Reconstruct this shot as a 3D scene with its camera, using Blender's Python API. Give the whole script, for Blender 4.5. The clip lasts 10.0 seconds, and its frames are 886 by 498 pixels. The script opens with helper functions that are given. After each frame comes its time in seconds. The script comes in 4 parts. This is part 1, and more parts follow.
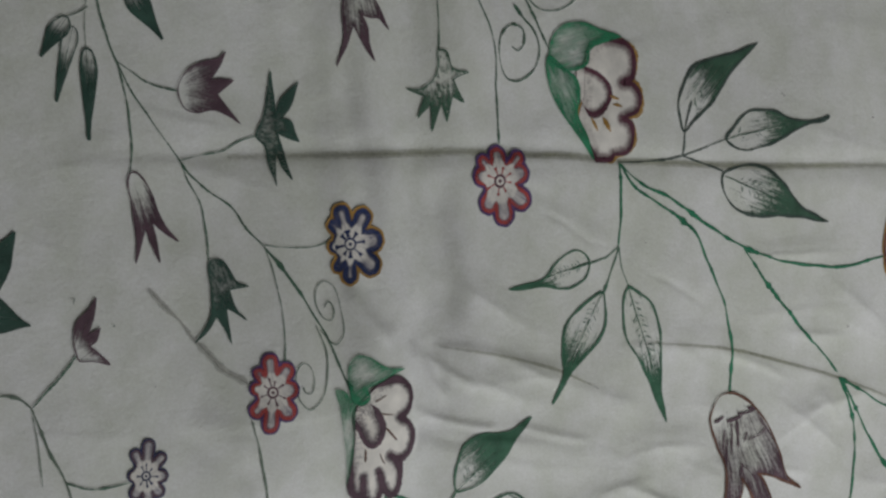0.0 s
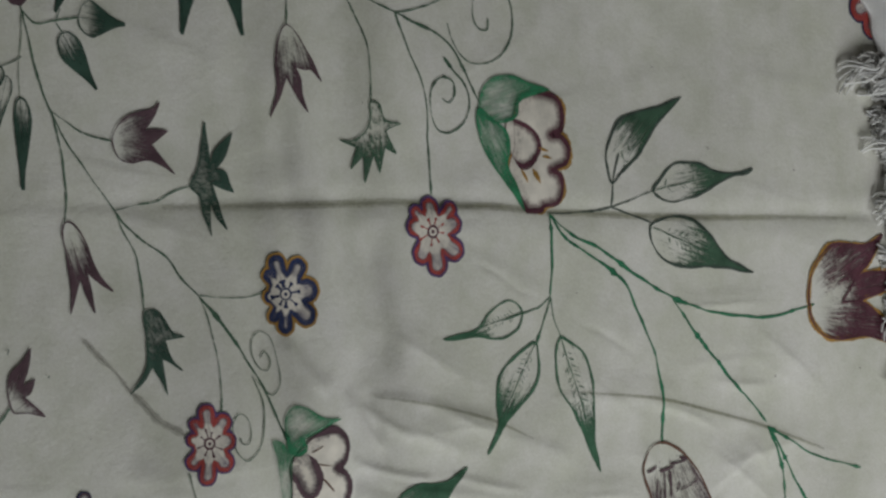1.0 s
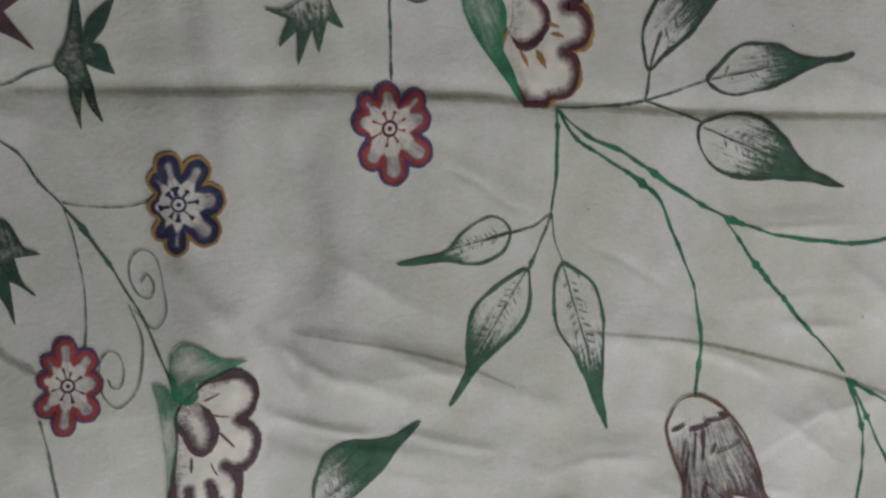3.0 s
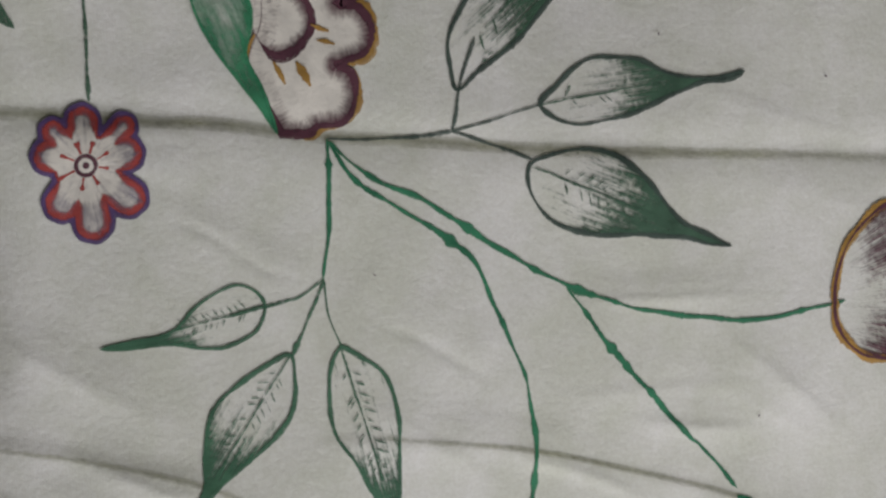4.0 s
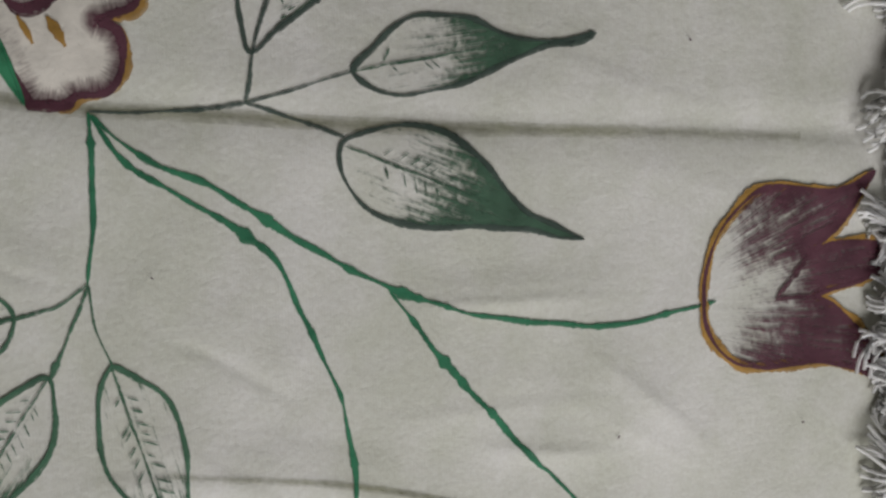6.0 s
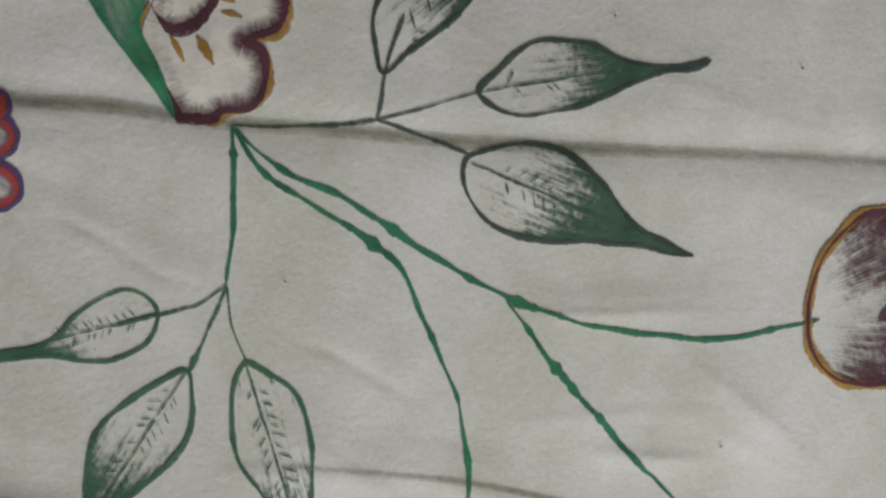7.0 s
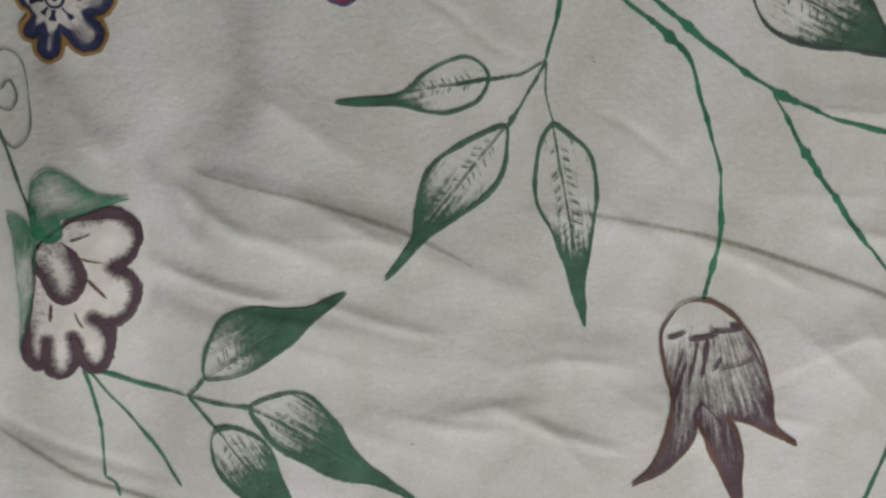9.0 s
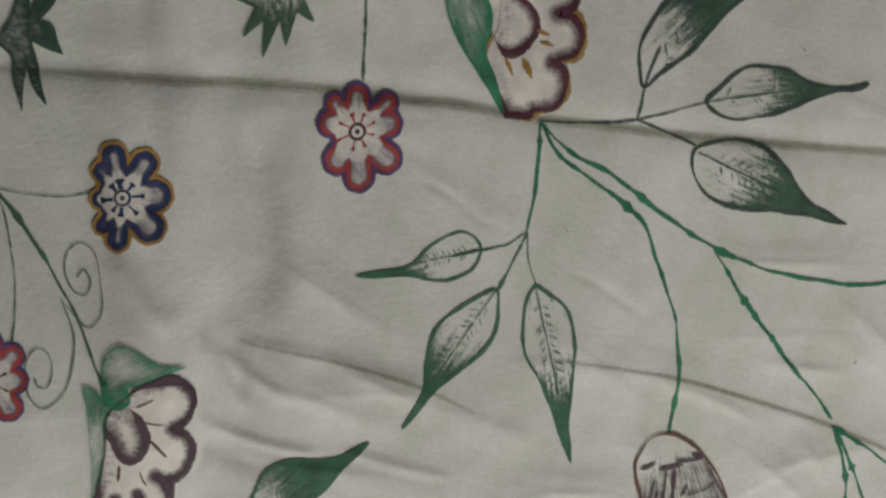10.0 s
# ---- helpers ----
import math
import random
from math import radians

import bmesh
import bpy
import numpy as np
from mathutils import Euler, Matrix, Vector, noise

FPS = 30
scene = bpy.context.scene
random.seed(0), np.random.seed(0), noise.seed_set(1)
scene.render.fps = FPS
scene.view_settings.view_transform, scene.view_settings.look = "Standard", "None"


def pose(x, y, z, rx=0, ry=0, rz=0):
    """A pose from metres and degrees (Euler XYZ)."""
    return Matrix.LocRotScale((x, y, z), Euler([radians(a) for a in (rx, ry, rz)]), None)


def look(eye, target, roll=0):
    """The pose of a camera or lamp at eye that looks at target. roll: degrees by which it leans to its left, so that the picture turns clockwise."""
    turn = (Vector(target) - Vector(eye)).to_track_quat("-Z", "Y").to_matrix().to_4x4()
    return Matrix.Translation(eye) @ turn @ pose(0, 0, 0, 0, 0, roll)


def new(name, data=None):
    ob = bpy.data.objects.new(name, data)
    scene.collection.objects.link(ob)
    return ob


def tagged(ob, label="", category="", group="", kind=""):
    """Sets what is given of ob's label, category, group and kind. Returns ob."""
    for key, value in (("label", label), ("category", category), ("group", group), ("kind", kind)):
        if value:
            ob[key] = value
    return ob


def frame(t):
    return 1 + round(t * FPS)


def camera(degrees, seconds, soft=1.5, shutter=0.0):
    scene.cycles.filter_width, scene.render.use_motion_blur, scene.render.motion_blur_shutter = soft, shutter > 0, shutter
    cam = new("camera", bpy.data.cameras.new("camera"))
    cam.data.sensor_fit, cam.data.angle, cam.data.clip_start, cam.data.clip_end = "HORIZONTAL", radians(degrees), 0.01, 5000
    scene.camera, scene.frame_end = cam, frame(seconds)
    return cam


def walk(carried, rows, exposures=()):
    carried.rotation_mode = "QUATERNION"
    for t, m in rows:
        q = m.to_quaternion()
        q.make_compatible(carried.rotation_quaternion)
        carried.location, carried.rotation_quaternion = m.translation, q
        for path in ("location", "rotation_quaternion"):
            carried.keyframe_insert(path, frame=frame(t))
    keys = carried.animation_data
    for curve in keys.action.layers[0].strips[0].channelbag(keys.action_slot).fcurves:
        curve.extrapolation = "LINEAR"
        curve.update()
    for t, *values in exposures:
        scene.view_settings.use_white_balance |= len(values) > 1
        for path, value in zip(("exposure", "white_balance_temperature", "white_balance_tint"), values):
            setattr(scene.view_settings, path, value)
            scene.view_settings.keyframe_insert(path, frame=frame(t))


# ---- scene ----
from mathutils.geometry import delaunay_2d_cdt

cam = camera(30, 10.0, soft=2.5)
walk(cam, [
    (0.0, pose(-0.3727, 0.0436, 0.6043, -3.33, -29.15, -4.46)),
    (0.3, pose(-0.3766, 0.0385, 0.6030, -2.46, -30.71, -4.78)),
    (0.5, pose(-0.3772, 0.0369, 0.6026, -2.05, -31.31, -4.91)),
    (0.7, pose(-0.3791, 0.0350, 0.6023, -1.44, -31.73, -5.13)),
    (1.0, pose(-0.3849, 0.0263, 0.6022, 0.37, -32.30, -5.35)),
    (1.2, pose(-0.3888, 0.0182, 0.6024, 1.71, -32.61, -5.47)),
    (1.5, pose(-0.3937, 0.0094, 0.6009, 3.00, -33.00, -5.55)),
    (1.7, pose(-0.3907, 0.0059, 0.6005, 2.84, -32.56, -4.63)),
    (2.0, pose(-0.3824, 0.0004, 0.5957, 1.28, -32.25, -2.38)),
    (2.2, pose(-0.3552, 0.0022, 0.5900, -0.61, -30.58, -1.02)),
    (3.3, pose(-0.1448, 0.0816, 0.4821, -11.72, -20.15, -2.18)),
    (3.5, pose(-0.1158, 0.0649, 0.4529, -10.57, -19.89, -2.08)),
    (3.7, pose(-0.0913, 0.0575, 0.4291, -10.26, -20.03, -1.65)),
    (4.0, pose(-0.0703, 0.0514, 0.4134, -9.43, -20.65, -1.32)),
    (4.2, pose(-0.0618, 0.0466, 0.4051, -8.82, -21.40, -1.04)),
    (4.5, pose(-0.0604, 0.0362, 0.3955, -7.75, -23.00, -1.47)),
    (4.7, pose(-0.0536, 0.0341, 0.3853, -7.75, -23.24, -1.63)),
    (5.0, pose(-0.0461, 0.0333, 0.3761, -7.95, -23.39, -1.56)),
    (5.2, pose(-0.0426, 0.0328, 0.3707, -8.15, -23.58, -1.56)),
    (5.5, pose(-0.0374, 0.0316, 0.3600, -8.48, -24.64, -1.44)),
    (5.7, pose(-0.0332, 0.0329, 0.3518, -8.89, -25.30, -1.35)),
    (6.8, pose(-0.0264, 0.0397, 0.3489, -9.45, -23.16, -0.65)),
    (7.0, pose(-0.0377, 0.0429, 0.3702, -9.82, -20.92, -0.01)),
    (7.2, pose(-0.0587, 0.0509, 0.3986, -10.69, -19.50, 0.55)),
    (7.5, pose(-0.0824, 0.0533, 0.4356, -10.34, -17.43, 1.33)),
    (7.8, pose(-0.0852, 0.0497, 0.4563, -9.25, -15.83, 1.36)),
    (8.0, pose(-0.0766, 0.0522, 0.4595, -9.33, -13.93, 1.60)),
    (8.2, pose(-0.0760, 0.0555, 0.4507, -10.54, -13.67, 2.10)),
    (8.5, pose(-0.0714, 0.0592, 0.4386, -14.10, -12.78, 3.62)),
    (8.7, pose(-0.0754, 0.0716, 0.4350, -17.69, -12.52, 4.14)),
    (8.8, pose(-0.0791, 0.0760, 0.4320, -19.45, -12.61, 4.43)),
    (9.0, pose(-0.0934, 0.0865, 0.4289, -22.56, -13.53, 4.80)),
    (9.3, pose(-0.1159, 0.0997, 0.4494, -23.01, -14.19, 4.23)),
    (9.5, pose(-0.1310, 0.1018, 0.4646, -21.39, -15.19, 3.76)),
    (9.7, pose(-0.1373, 0.0970, 0.4803, -18.34, -15.77, 3.15)),
    (9.8, pose(-0.1394, 0.0894, 0.4855, -16.92, -16.13, 2.68)),
    (9.9, pose(-0.1454, 0.0852, 0.4933, -14.78, -17.33, 2.39)),
    (10.0, pose(-0.1602, 0.0813, 0.4953, -13.42, -19.45, 2.64)),
], exposures=[(0.0, -0.09, 6300, 10.0), (0.6, -0.12, 6550, 7), (1.5, -0.12, 6550, 7), (3.5, 0.07, 6500, 13), (4.2, 0.24, 6550, 13), (5.2, 0.17, 6600, 12), (5.7, 0.14, 6650, 12), (7.5, 0.2, 6550, 12), (8.3, 0.19, 6550, 12), (9.0, 0.1, 6550, 12), (10.0, 0.0, 6800, 10.5)])

# ---- daylight ----
world = bpy.data.worlds.new("sky")
scene.world = world
world.use_nodes = True
wn = world.node_tree
sky = wn.nodes.new("ShaderNodeTexSky")
sky.sky_type, sky.sun_disc = "NISHITA", False
sky.sun_elevation, sky.sun_rotation = radians(40), radians(200)
wn.links.new(sky.outputs[0], wn.nodes["Background"].inputs[0])
wn.nodes["Background"].inputs[1].default_value = 0.05


def window_light(name, m, width, height, watts, colour):
    data = bpy.data.lights.new(name, "AREA")
    data.shape, data.size, data.size_y, data.energy, data.color = "RECTANGLE", width, height, watts, colour
    ob = new(name, data)
    ob.matrix_world = m
    return ob


window_light("window_daylight", look((0.32, -0.86, 0.62), (0.12, 0.0, 0.0)), 1.0, 0.8, 8.6, (0.99, 1.0, 1.0))


# ---- materials ----
def nodes_of(name):
    m = bpy.data.materials.new(name)
    m.use_nodes = True
    t = m.node_tree
    return m, t, t.nodes["Principled BSDF"]


def node(t, kind, **values):
    n = t.nodes.new(kind)
    for key, value in values.items():
        n.inputs[key].default_value = value
    return n


def mixed(t, factor, a, b):
    """A colour between a and b."""
    n = t.nodes.new("ShaderNodeMix")
    n.data_type = "RGBA"
    t.links.new(factor, n.inputs["Factor"])
    n.inputs[6].default_value, n.inputs[7].default_value = (*a, 1), (*b, 1)
    return n.outputs[2]


def math_node(t, operation, a, b):
    n = t.nodes.new("ShaderNodeMath")
    n.operation = operation
    for socket, value in zip(n.inputs, (a, b)):
        if isinstance(value, (int, float)):
            socket.default_value = value
        else:
            t.links.new(value, socket)
    return n.outputs[0]


def ranged(t, value, low, high, to_low=0.0, to_high=1.0):
    n = node(t, "ShaderNodeMapRange", **{"From Min": low, "From Max": high, "To Min": to_low, "To Max": to_high})
    t.links.new(value, n.inputs["Value"])
    return n.outputs["Result"]


def cotton(name, light, dull, grain=1.0):
    """Woven cotton: cloudy tint, slubs and a fine woven relief."""
    m, t, p = nodes_of(name)
    place = t.nodes.new("ShaderNodeTexCoord").outputs["Object"]
    cloud = node(t, "ShaderNodeTexNoise", Scale=14.0, Detail=4.0)
    fine = node(t, "ShaderNodeTexNoise", Scale=520.0, Detail=3.0, Roughness=0.6)
    slub = node(t, "ShaderNodeTexNoise", Scale=300.0, Detail=3.0, Roughness=0.6)
    squash = node(t, "ShaderNodeMapping", Rotation=(0, 0, radians(38)), Scale=(1.0, 1.5, 1.0))
    t.links.new(place, squash.inputs["Vector"])
    weave = t.nodes.new("ShaderNodeTexWave")
    weave.inputs["Scale"].default_value, weave.inputs["Distortion"].default_value = 420.0, 3.0
    bands = node(t, "ShaderNodeMapping", Scale=(1.7, 0.5, 1.0))
    t.links.new(place, bands.inputs["Vector"])
    t.links.new(bands.outputs[0], cloud.inputs["Vector"])
    for n in (fine, weave):
        t.links.new(place, n.inputs["Vector"])
    t.links.new(squash.outputs[0], slub.inputs["Vector"])
    mottle = node(t, "ShaderNodeTexNoise", Scale=75.0, Detail=6.0, Roughness=0.62)
    t.links.new(place, mottle.inputs["Vector"])
    tint = math_node(t, "ADD", math_node(t, "MULTIPLY", cloud.outputs["Fac"], 0.55), math_node(t, "MULTIPLY", mottle.outputs["Fac"], 0.45))
    speck = node(t, "ShaderNodeTexNoise", Scale=900.0, Detail=2.0, Roughness=0.7)
    t.links.new(place, speck.inputs["Vector"])
    blend = t.nodes.new("ShaderNodeMix")
    blend.data_type, blend.blend_type = "RGBA", "MULTIPLY"
    blend.inputs["Factor"].default_value = 1.0
    t.links.new(mixed(t, ranged(t, tint, 0.39, 0.61), light, dull), blend.inputs[6])
    t.links.new(mixed(t, ranged(t, speck.outputs["Fac"], 0.36, 0.64), (0.92, 0.91, 0.895), (1.0, 1.0, 1.0)), blend.inputs[7])
    t.links.new(blend.outputs[2], p.inputs["Base Color"])
    relief = math_node(t, "ADD", math_node(t, "MULTIPLY", fine.outputs["Fac"], 0.55), math_node(t, "MULTIPLY", slub.outputs["Fac"], 0.5))
    relief = math_node(t, "ADD", relief, math_node(t, "MULTIPLY", weave.outputs["Fac"], 0.05))
    bump = node(t, "ShaderNodeBump", Strength=0.45 * grain, Distance=0.0006)
    t.links.new(relief, bump.inputs["Height"])
    t.links.new(bump.outputs[0], p.inputs["Normal"])
    p.inputs["Roughness"].default_value = 0.88
    p.inputs["Sheen Weight"].default_value = 0.08
    if name == "white_yarn":
        p.inputs["Subsurface Weight"].default_value, p.inputs["Subsurface Radius"].default_value, p.inputs["Subsurface Scale"].default_value = 0.8, (1, 1, 0.95), 0.006
    return m


def pigment(name, colour, dry=0.5, ragged=0.115, pooled=0.72):
    """Fabric paint: how much is laid on comes from the point attribute "ink", broken up along the brush by "streak"."""
    m, t, p = nodes_of("paint_" + name)
    ink, streak = t.nodes.new("ShaderNodeAttribute"), t.nodes.new("ShaderNodeAttribute")
    ink.attribute_name, streak.attribute_name = "ink", "streak"
    bristle = node(t, "ShaderNodeTexNoise", Scale=1.0, Detail=3.0, Roughness=0.65)
    t.links.new(streak.outputs["Vector"], bristle.inputs["Vector"])
    place = t.nodes.new("ShaderNodeTexCoord").outputs["Object"]
    thread = node(t, "ShaderNodeTexNoise", Scale=800.0, Detail=2.0)
    pool = node(t, "ShaderNodeTexNoise", Scale=120.0, Detail=3.0)
    for n in (thread, pool):
        t.links.new(place, n.inputs["Vector"])
    rough = math_node(t, "MULTIPLY", math_node(t, "SUBTRACT", bristle.outputs["Fac"], 0.5), dry * 2.3)
    rough = math_node(t, "ADD", rough, math_node(t, "MULTIPLY", math_node(t, "SUBTRACT", thread.outputs["Fac"], 0.5), dry * 0.9))
    cover = ranged(t, math_node(t, "ADD", ink.outputs["Fac"], rough), 0.5 - ragged * 3.2, 0.5 + ragged * 3.2, 0.0, 0.94)
    t.links.new(cover, p.inputs["Alpha"])
    dark = tuple(c * pooled for c in colour)
    pale = tuple(min(1.0, c * 1.25 + 0.01) for c in colour)
    t.links.new(mixed(t, ranged(t, pool.outputs["Fac"], 0.3, 0.7), dark, pale), p.inputs["Base Color"])
    bump = node(t, "ShaderNodeBump", Strength=0.35, Distance=0.0004)
    t.links.new(thread.outputs["Fac"], bump.inputs["Height"])
    t.links.new(bump.outputs[0], p.inputs["Normal"])
    p.inputs["Roughness"].default_value = 0.7
    p.inputs["Specular IOR Level"].default_value = 0.3
    return m


def plain(name, colour, rough=0.8, scale=6.0):
    m, t, p = nodes_of(name)
    n = node(t, "ShaderNodeTexNoise", Scale=scale, Detail=5.0)
    t.links.new(t.nodes.new("ShaderNodeTexCoord").outputs["Object"], n.inputs["Vector"])
    t.links.new(mixed(t, ranged(t, n.outputs["Fac"], 0.3, 0.7), tuple(c * 0.9 for c in colour), colour), p.inputs["Base Color"])
    bump = node(t, "ShaderNodeBump", Strength=0.15, Distance=0.01)
    t.links.new(n.outputs["Fac"], bump.inputs["Height"])
    t.links.new(bump.outputs[0], p.inputs["Normal"])
    p.inputs["Roughness"].default_value = rough
    return m


COTTON = cotton("cream_cotton", (0.805, 0.796, 0.758), (0.672, 0.68, 0.594))
YARN = cotton("white_yarn", (0.95, 0.95, 0.93), (0.91, 0.905, 0.88), 0.5)
PAINT = {
    "green": pigment("leaf_green", (0.020, 0.185, 0.088), 0.4),
    "deep": pigment("deep_green", (0.047, 0.145, 0.080), 0.85, 0.075),
    "dark": pigment("olive_green", (0.053, 0.125, 0.075), 0.9, 0.075),
    "ink": pigment("grey_green_ink", (0.052, 0.082, 0.066), 0.5),
    "forest": pigment("forest_green", (0.028, 0.074, 0.052), 0.8),
    "jade": pigment("jade_green", (0.03, 0.24, 0.11)),
    "faint": pigment("thin_green", (0.12, 0.17, 0.12), 0.6),
    "pale_grey": pigment("pale_warm_grey", (0.36, 0.35, 0.31), 0.3, 0.2),
    "maroon": pigment("maroon", (0.105, 0.032, 0.050), 0.95, 0.09),
    "plum": pigment("plum", (0.098, 0.052, 0.068), 0.7, 0.09),
    "brushed_maroon": pigment("brushed_maroon", (0.105, 0.032, 0.050), 0.5, 0.15),
    "brushed_plum": pigment("brushed_plum", (0.085, 0.042, 0.058), 0.45, 0.16),
    "gold": pigment("gold_ochre", (0.42, 0.23, 0.045), 0.4),
    "ochre": pigment("brown_ochre", (0.14, 0.06, 0.035), 0.3),
    "red": pigment("red", (0.42, 0.06, 0.05), 0.6),
    "violet": pigment("violet", (0.095, 0.055, 0.17), 0.5),
    "navy": pigment("navy_blue", (0.02, 0.035, 0.11), 0.5),
    "cream": pigment("cream_white", (0.76, 0.715, 0.64), 0.3, 0.115, 0.93),
    # olive for grime in the folds, with their shade painted in
    "crease": pigment("crease_dirt_shade", (0.27, 0.27, 0.15), 0.35, 0.2),
    "grey": pigment("soft_grey", (0.24, 0.22, 0.29), 0.6, 0.16),
}
PLASTER = plain("wall_plaster", (0.72, 0.70, 0.66))
CEILING = plain("ceiling_paint", (0.78, 0.78, 0.76))
FLOOR = plain("floor_cement", (0.33, 0.31, 0.28), 0.6)
FRAME = plain("window_paint", (0.6, 0.6, 0.58), 0.5)


# ---- room ----
def boxes(bm, *spans):
    for (x0, x1), (y0, y1), (z0, z1) in spans:
        v = [bm.verts.new((x, y, z)) for x in (x0, x1) for y in (y0, y1) for z in (z0, z1)]
        for f in ((0, 1, 3, 2), (4, 6, 7, 5), (0, 4, 5, 1), (2, 3, 7, 6), (0, 2, 6, 4), (1, 5, 7, 3)):
            bm.faces.new([v[i] for i in f])
    bmesh.ops.recalc_face_normals(bm, faces=bm.faces[:])


def structure(name, material, *spans):
    bm = bmesh.new()
    boxes(bm, *spans)
    me = bpy.data.meshes.new(name)
    bm.to_mesh(me)
    me.materials.append(material)
    return tagged(new(name, me), kind="structure")


X0, X1, Y0, Y1, TOP = -2.2, 1.9, -0.80, 2.4, 2.6
WX0, WX1, WZ0, WZ1 = -0.25, 0.9, 0.15, 1.1
structure("floor", FLOOR, ((X0, X1), (Y0, Y1), (-0.15, -0.012)))
structure("ceiling", CEILING, ((X0, X1), (Y0, Y1), (TOP, TOP + 0.15)))
structure("wall_north", PLASTER, ((X0, X1), (Y1, Y1 + 0.15), (-0.15, TOP)))
structure("wall_west", PLASTER, ((X0 - 0.15, X0), (Y0, Y1), (-0.15, TOP)))
structure("wall_east", PLASTER, ((X1, X1 + 0.15), (Y0, Y1), (-0.15, TOP)))
structure("wall_south", PLASTER, ((X0, WX0), (Y0 - 0.15, Y0), (-0.15, TOP)), ((WX1, X1), (Y0 - 0.15, Y0), (-0.15, TOP)),
          ((WX0, WX1), (Y0 - 0.15, Y0), (-0.15, WZ0)), ((WX0, WX1), (Y0 - 0.15, Y0), (WZ1, TOP)))
structure("window_1", FRAME, ((WX0, WX0 + 0.04), (Y0 - 0.14, Y0 - 0.10), (WZ0, WZ1)), ((WX1 - 0.04, WX1), (Y0 - 0.14, Y0 - 0.10), (WZ0, WZ1)),
          ((WX0 + 0.04, WX1 - 0.04), (Y0 - 0.14, Y0 - 0.10), (WZ0, WZ0 + 0.04)), ((WX0 + 0.04, WX1 - 0.04), (Y0 - 0.14, Y0 - 0.10), (WZ1 - 0.04, WZ1)))


# ---- the painted cloth; lengths in millimetres until they reach a mesh ----
def spline(points, step=0.8, closed=False):
    """A smooth line through the points, as an array; a third value of 1 marks a sharp corner."""
    pts = [np.array(p[:2], float) for p in points]
    sharp = [len(p) > 2 for p in points]
    n = len(pts)
    out = []
    for i in range(n if closed else n - 1):
        b, c = pts[i], pts[(i + 1) % n]
        a = pts[i - 1] if (closed or i > 0) else 2 * b - c
        d = pts[(i + 2) % n] if (closed or i + 2 < n) else 2 * c - b
        span = np.linalg.norm(c - b)
        tb = (c - b) * 0.9 if sharp[i] else (c - a) * span / (np.linalg.norm(c - b) + np.linalg.norm(b - a) + 1e-6)
        tc = (c - b) * 0.9 if sharp[(i + 1) % n] else (d - b) * span / (np.linalg.norm(d - c) + np.linalg.norm(c - b) + 1e-6)
        s = np.linspace(0, 1, max(2, int(span / step) + 1), endpoint=False)[:, None]
        out.append((2 * s**3 - 3 * s**2 + 1) * b + (s**3 - 2 * s**2 + s) * tb + (3 * s**2 - 2 * s**3) * c + (s**3 - s**2) * tc)
    if not closed:
        out.append(pts[-1][None])
    return np.concatenate(out)


def near(points, line, closed=False):
    """For each point: the distance to a line, the length along it, and the side."""
    a = line
    b = np.roll(line, -1, 0) if closed else line[1:]
    a = a if closed else line[:-1]
    ab = b - a
    size = np.linalg.norm(ab, axis=1) + 1e-9
    along = np.r_[0, np.cumsum(size)[:-1]]
    best = np.full(len(points), 1e9)
    where, side = np.zeros(len(points)), np.zeros(len(points))
    for k in range(len(a)):
        off = points - a[k]
        s = np.clip(off @ ab[k] / size[k] ** 2, 0, 1)
        d = np.linalg.norm(off - s[:, None] * ab[k], axis=1)
        hit = d < best
        best[hit], where[hit] = d[hit], (along[k] + s * size[k])[hit]
        side[hit] = np.sign(ab[k][0] * off[:, 1] - ab[k][1] * off[:, 0])[hit]
    return best, where, side


STEP = 1.0
GX, GY = np.arange(-350, 421, STEP), np.arange(-290, 251, STEP)
MX, MY = np.meshgrid(GX, GY)
FLAT = np.stack([MX.ravel(), MY.ravel()], 1)
rng = np.random.default_rng(7)


def waves(x, y, size, count, lean, spread):
    """Smooth irregular swell of about that wavelength, with the crests leaning."""
    z = 0
    for _ in range(count):
        turn, long = lean + spread * rng.normal(), size * rng.uniform(0.6, 1.7)
        z = z + np.sin((x * math.cos(turn) + y * math.sin(turn)) * 2 * math.pi / long + rng.uniform(0, 6.3))
    return z / math.sqrt(count)


def pressed(points, depth, width, lift=0.0, skew=0.0, ends=0.12, reach=9.0):
    """A crease left by folding: the cloth drops over a sharp edge, with a swell on one side of it; it dies away at both ends."""
    line = spline(points, 4)
    d, s, side = near(FLAT, line)
    whole = np.linalg.norm(np.diff(line, axis=0), axis=1).sum()
    fade = np.clip(np.minimum(s, whole - s) / (ends * whole), 0, 1)
    fade = fade * fade * (3 - 2 * fade) * (0.75 + 0.25 * np.sin(s / 17.0))
    signed = d * side
    ease = np.where(signed > 0, 1.6 * width, 1.05 * width)
    out = depth * (0.5 - 0.5 * np.tanh(signed / ease)) * np.exp(-np.abs(signed) / (reach * width)) + lift * np.exp(-(((signed - skew) / (3.2 * width)) ** 2))
    return (out * fade).reshape(MX.shape)


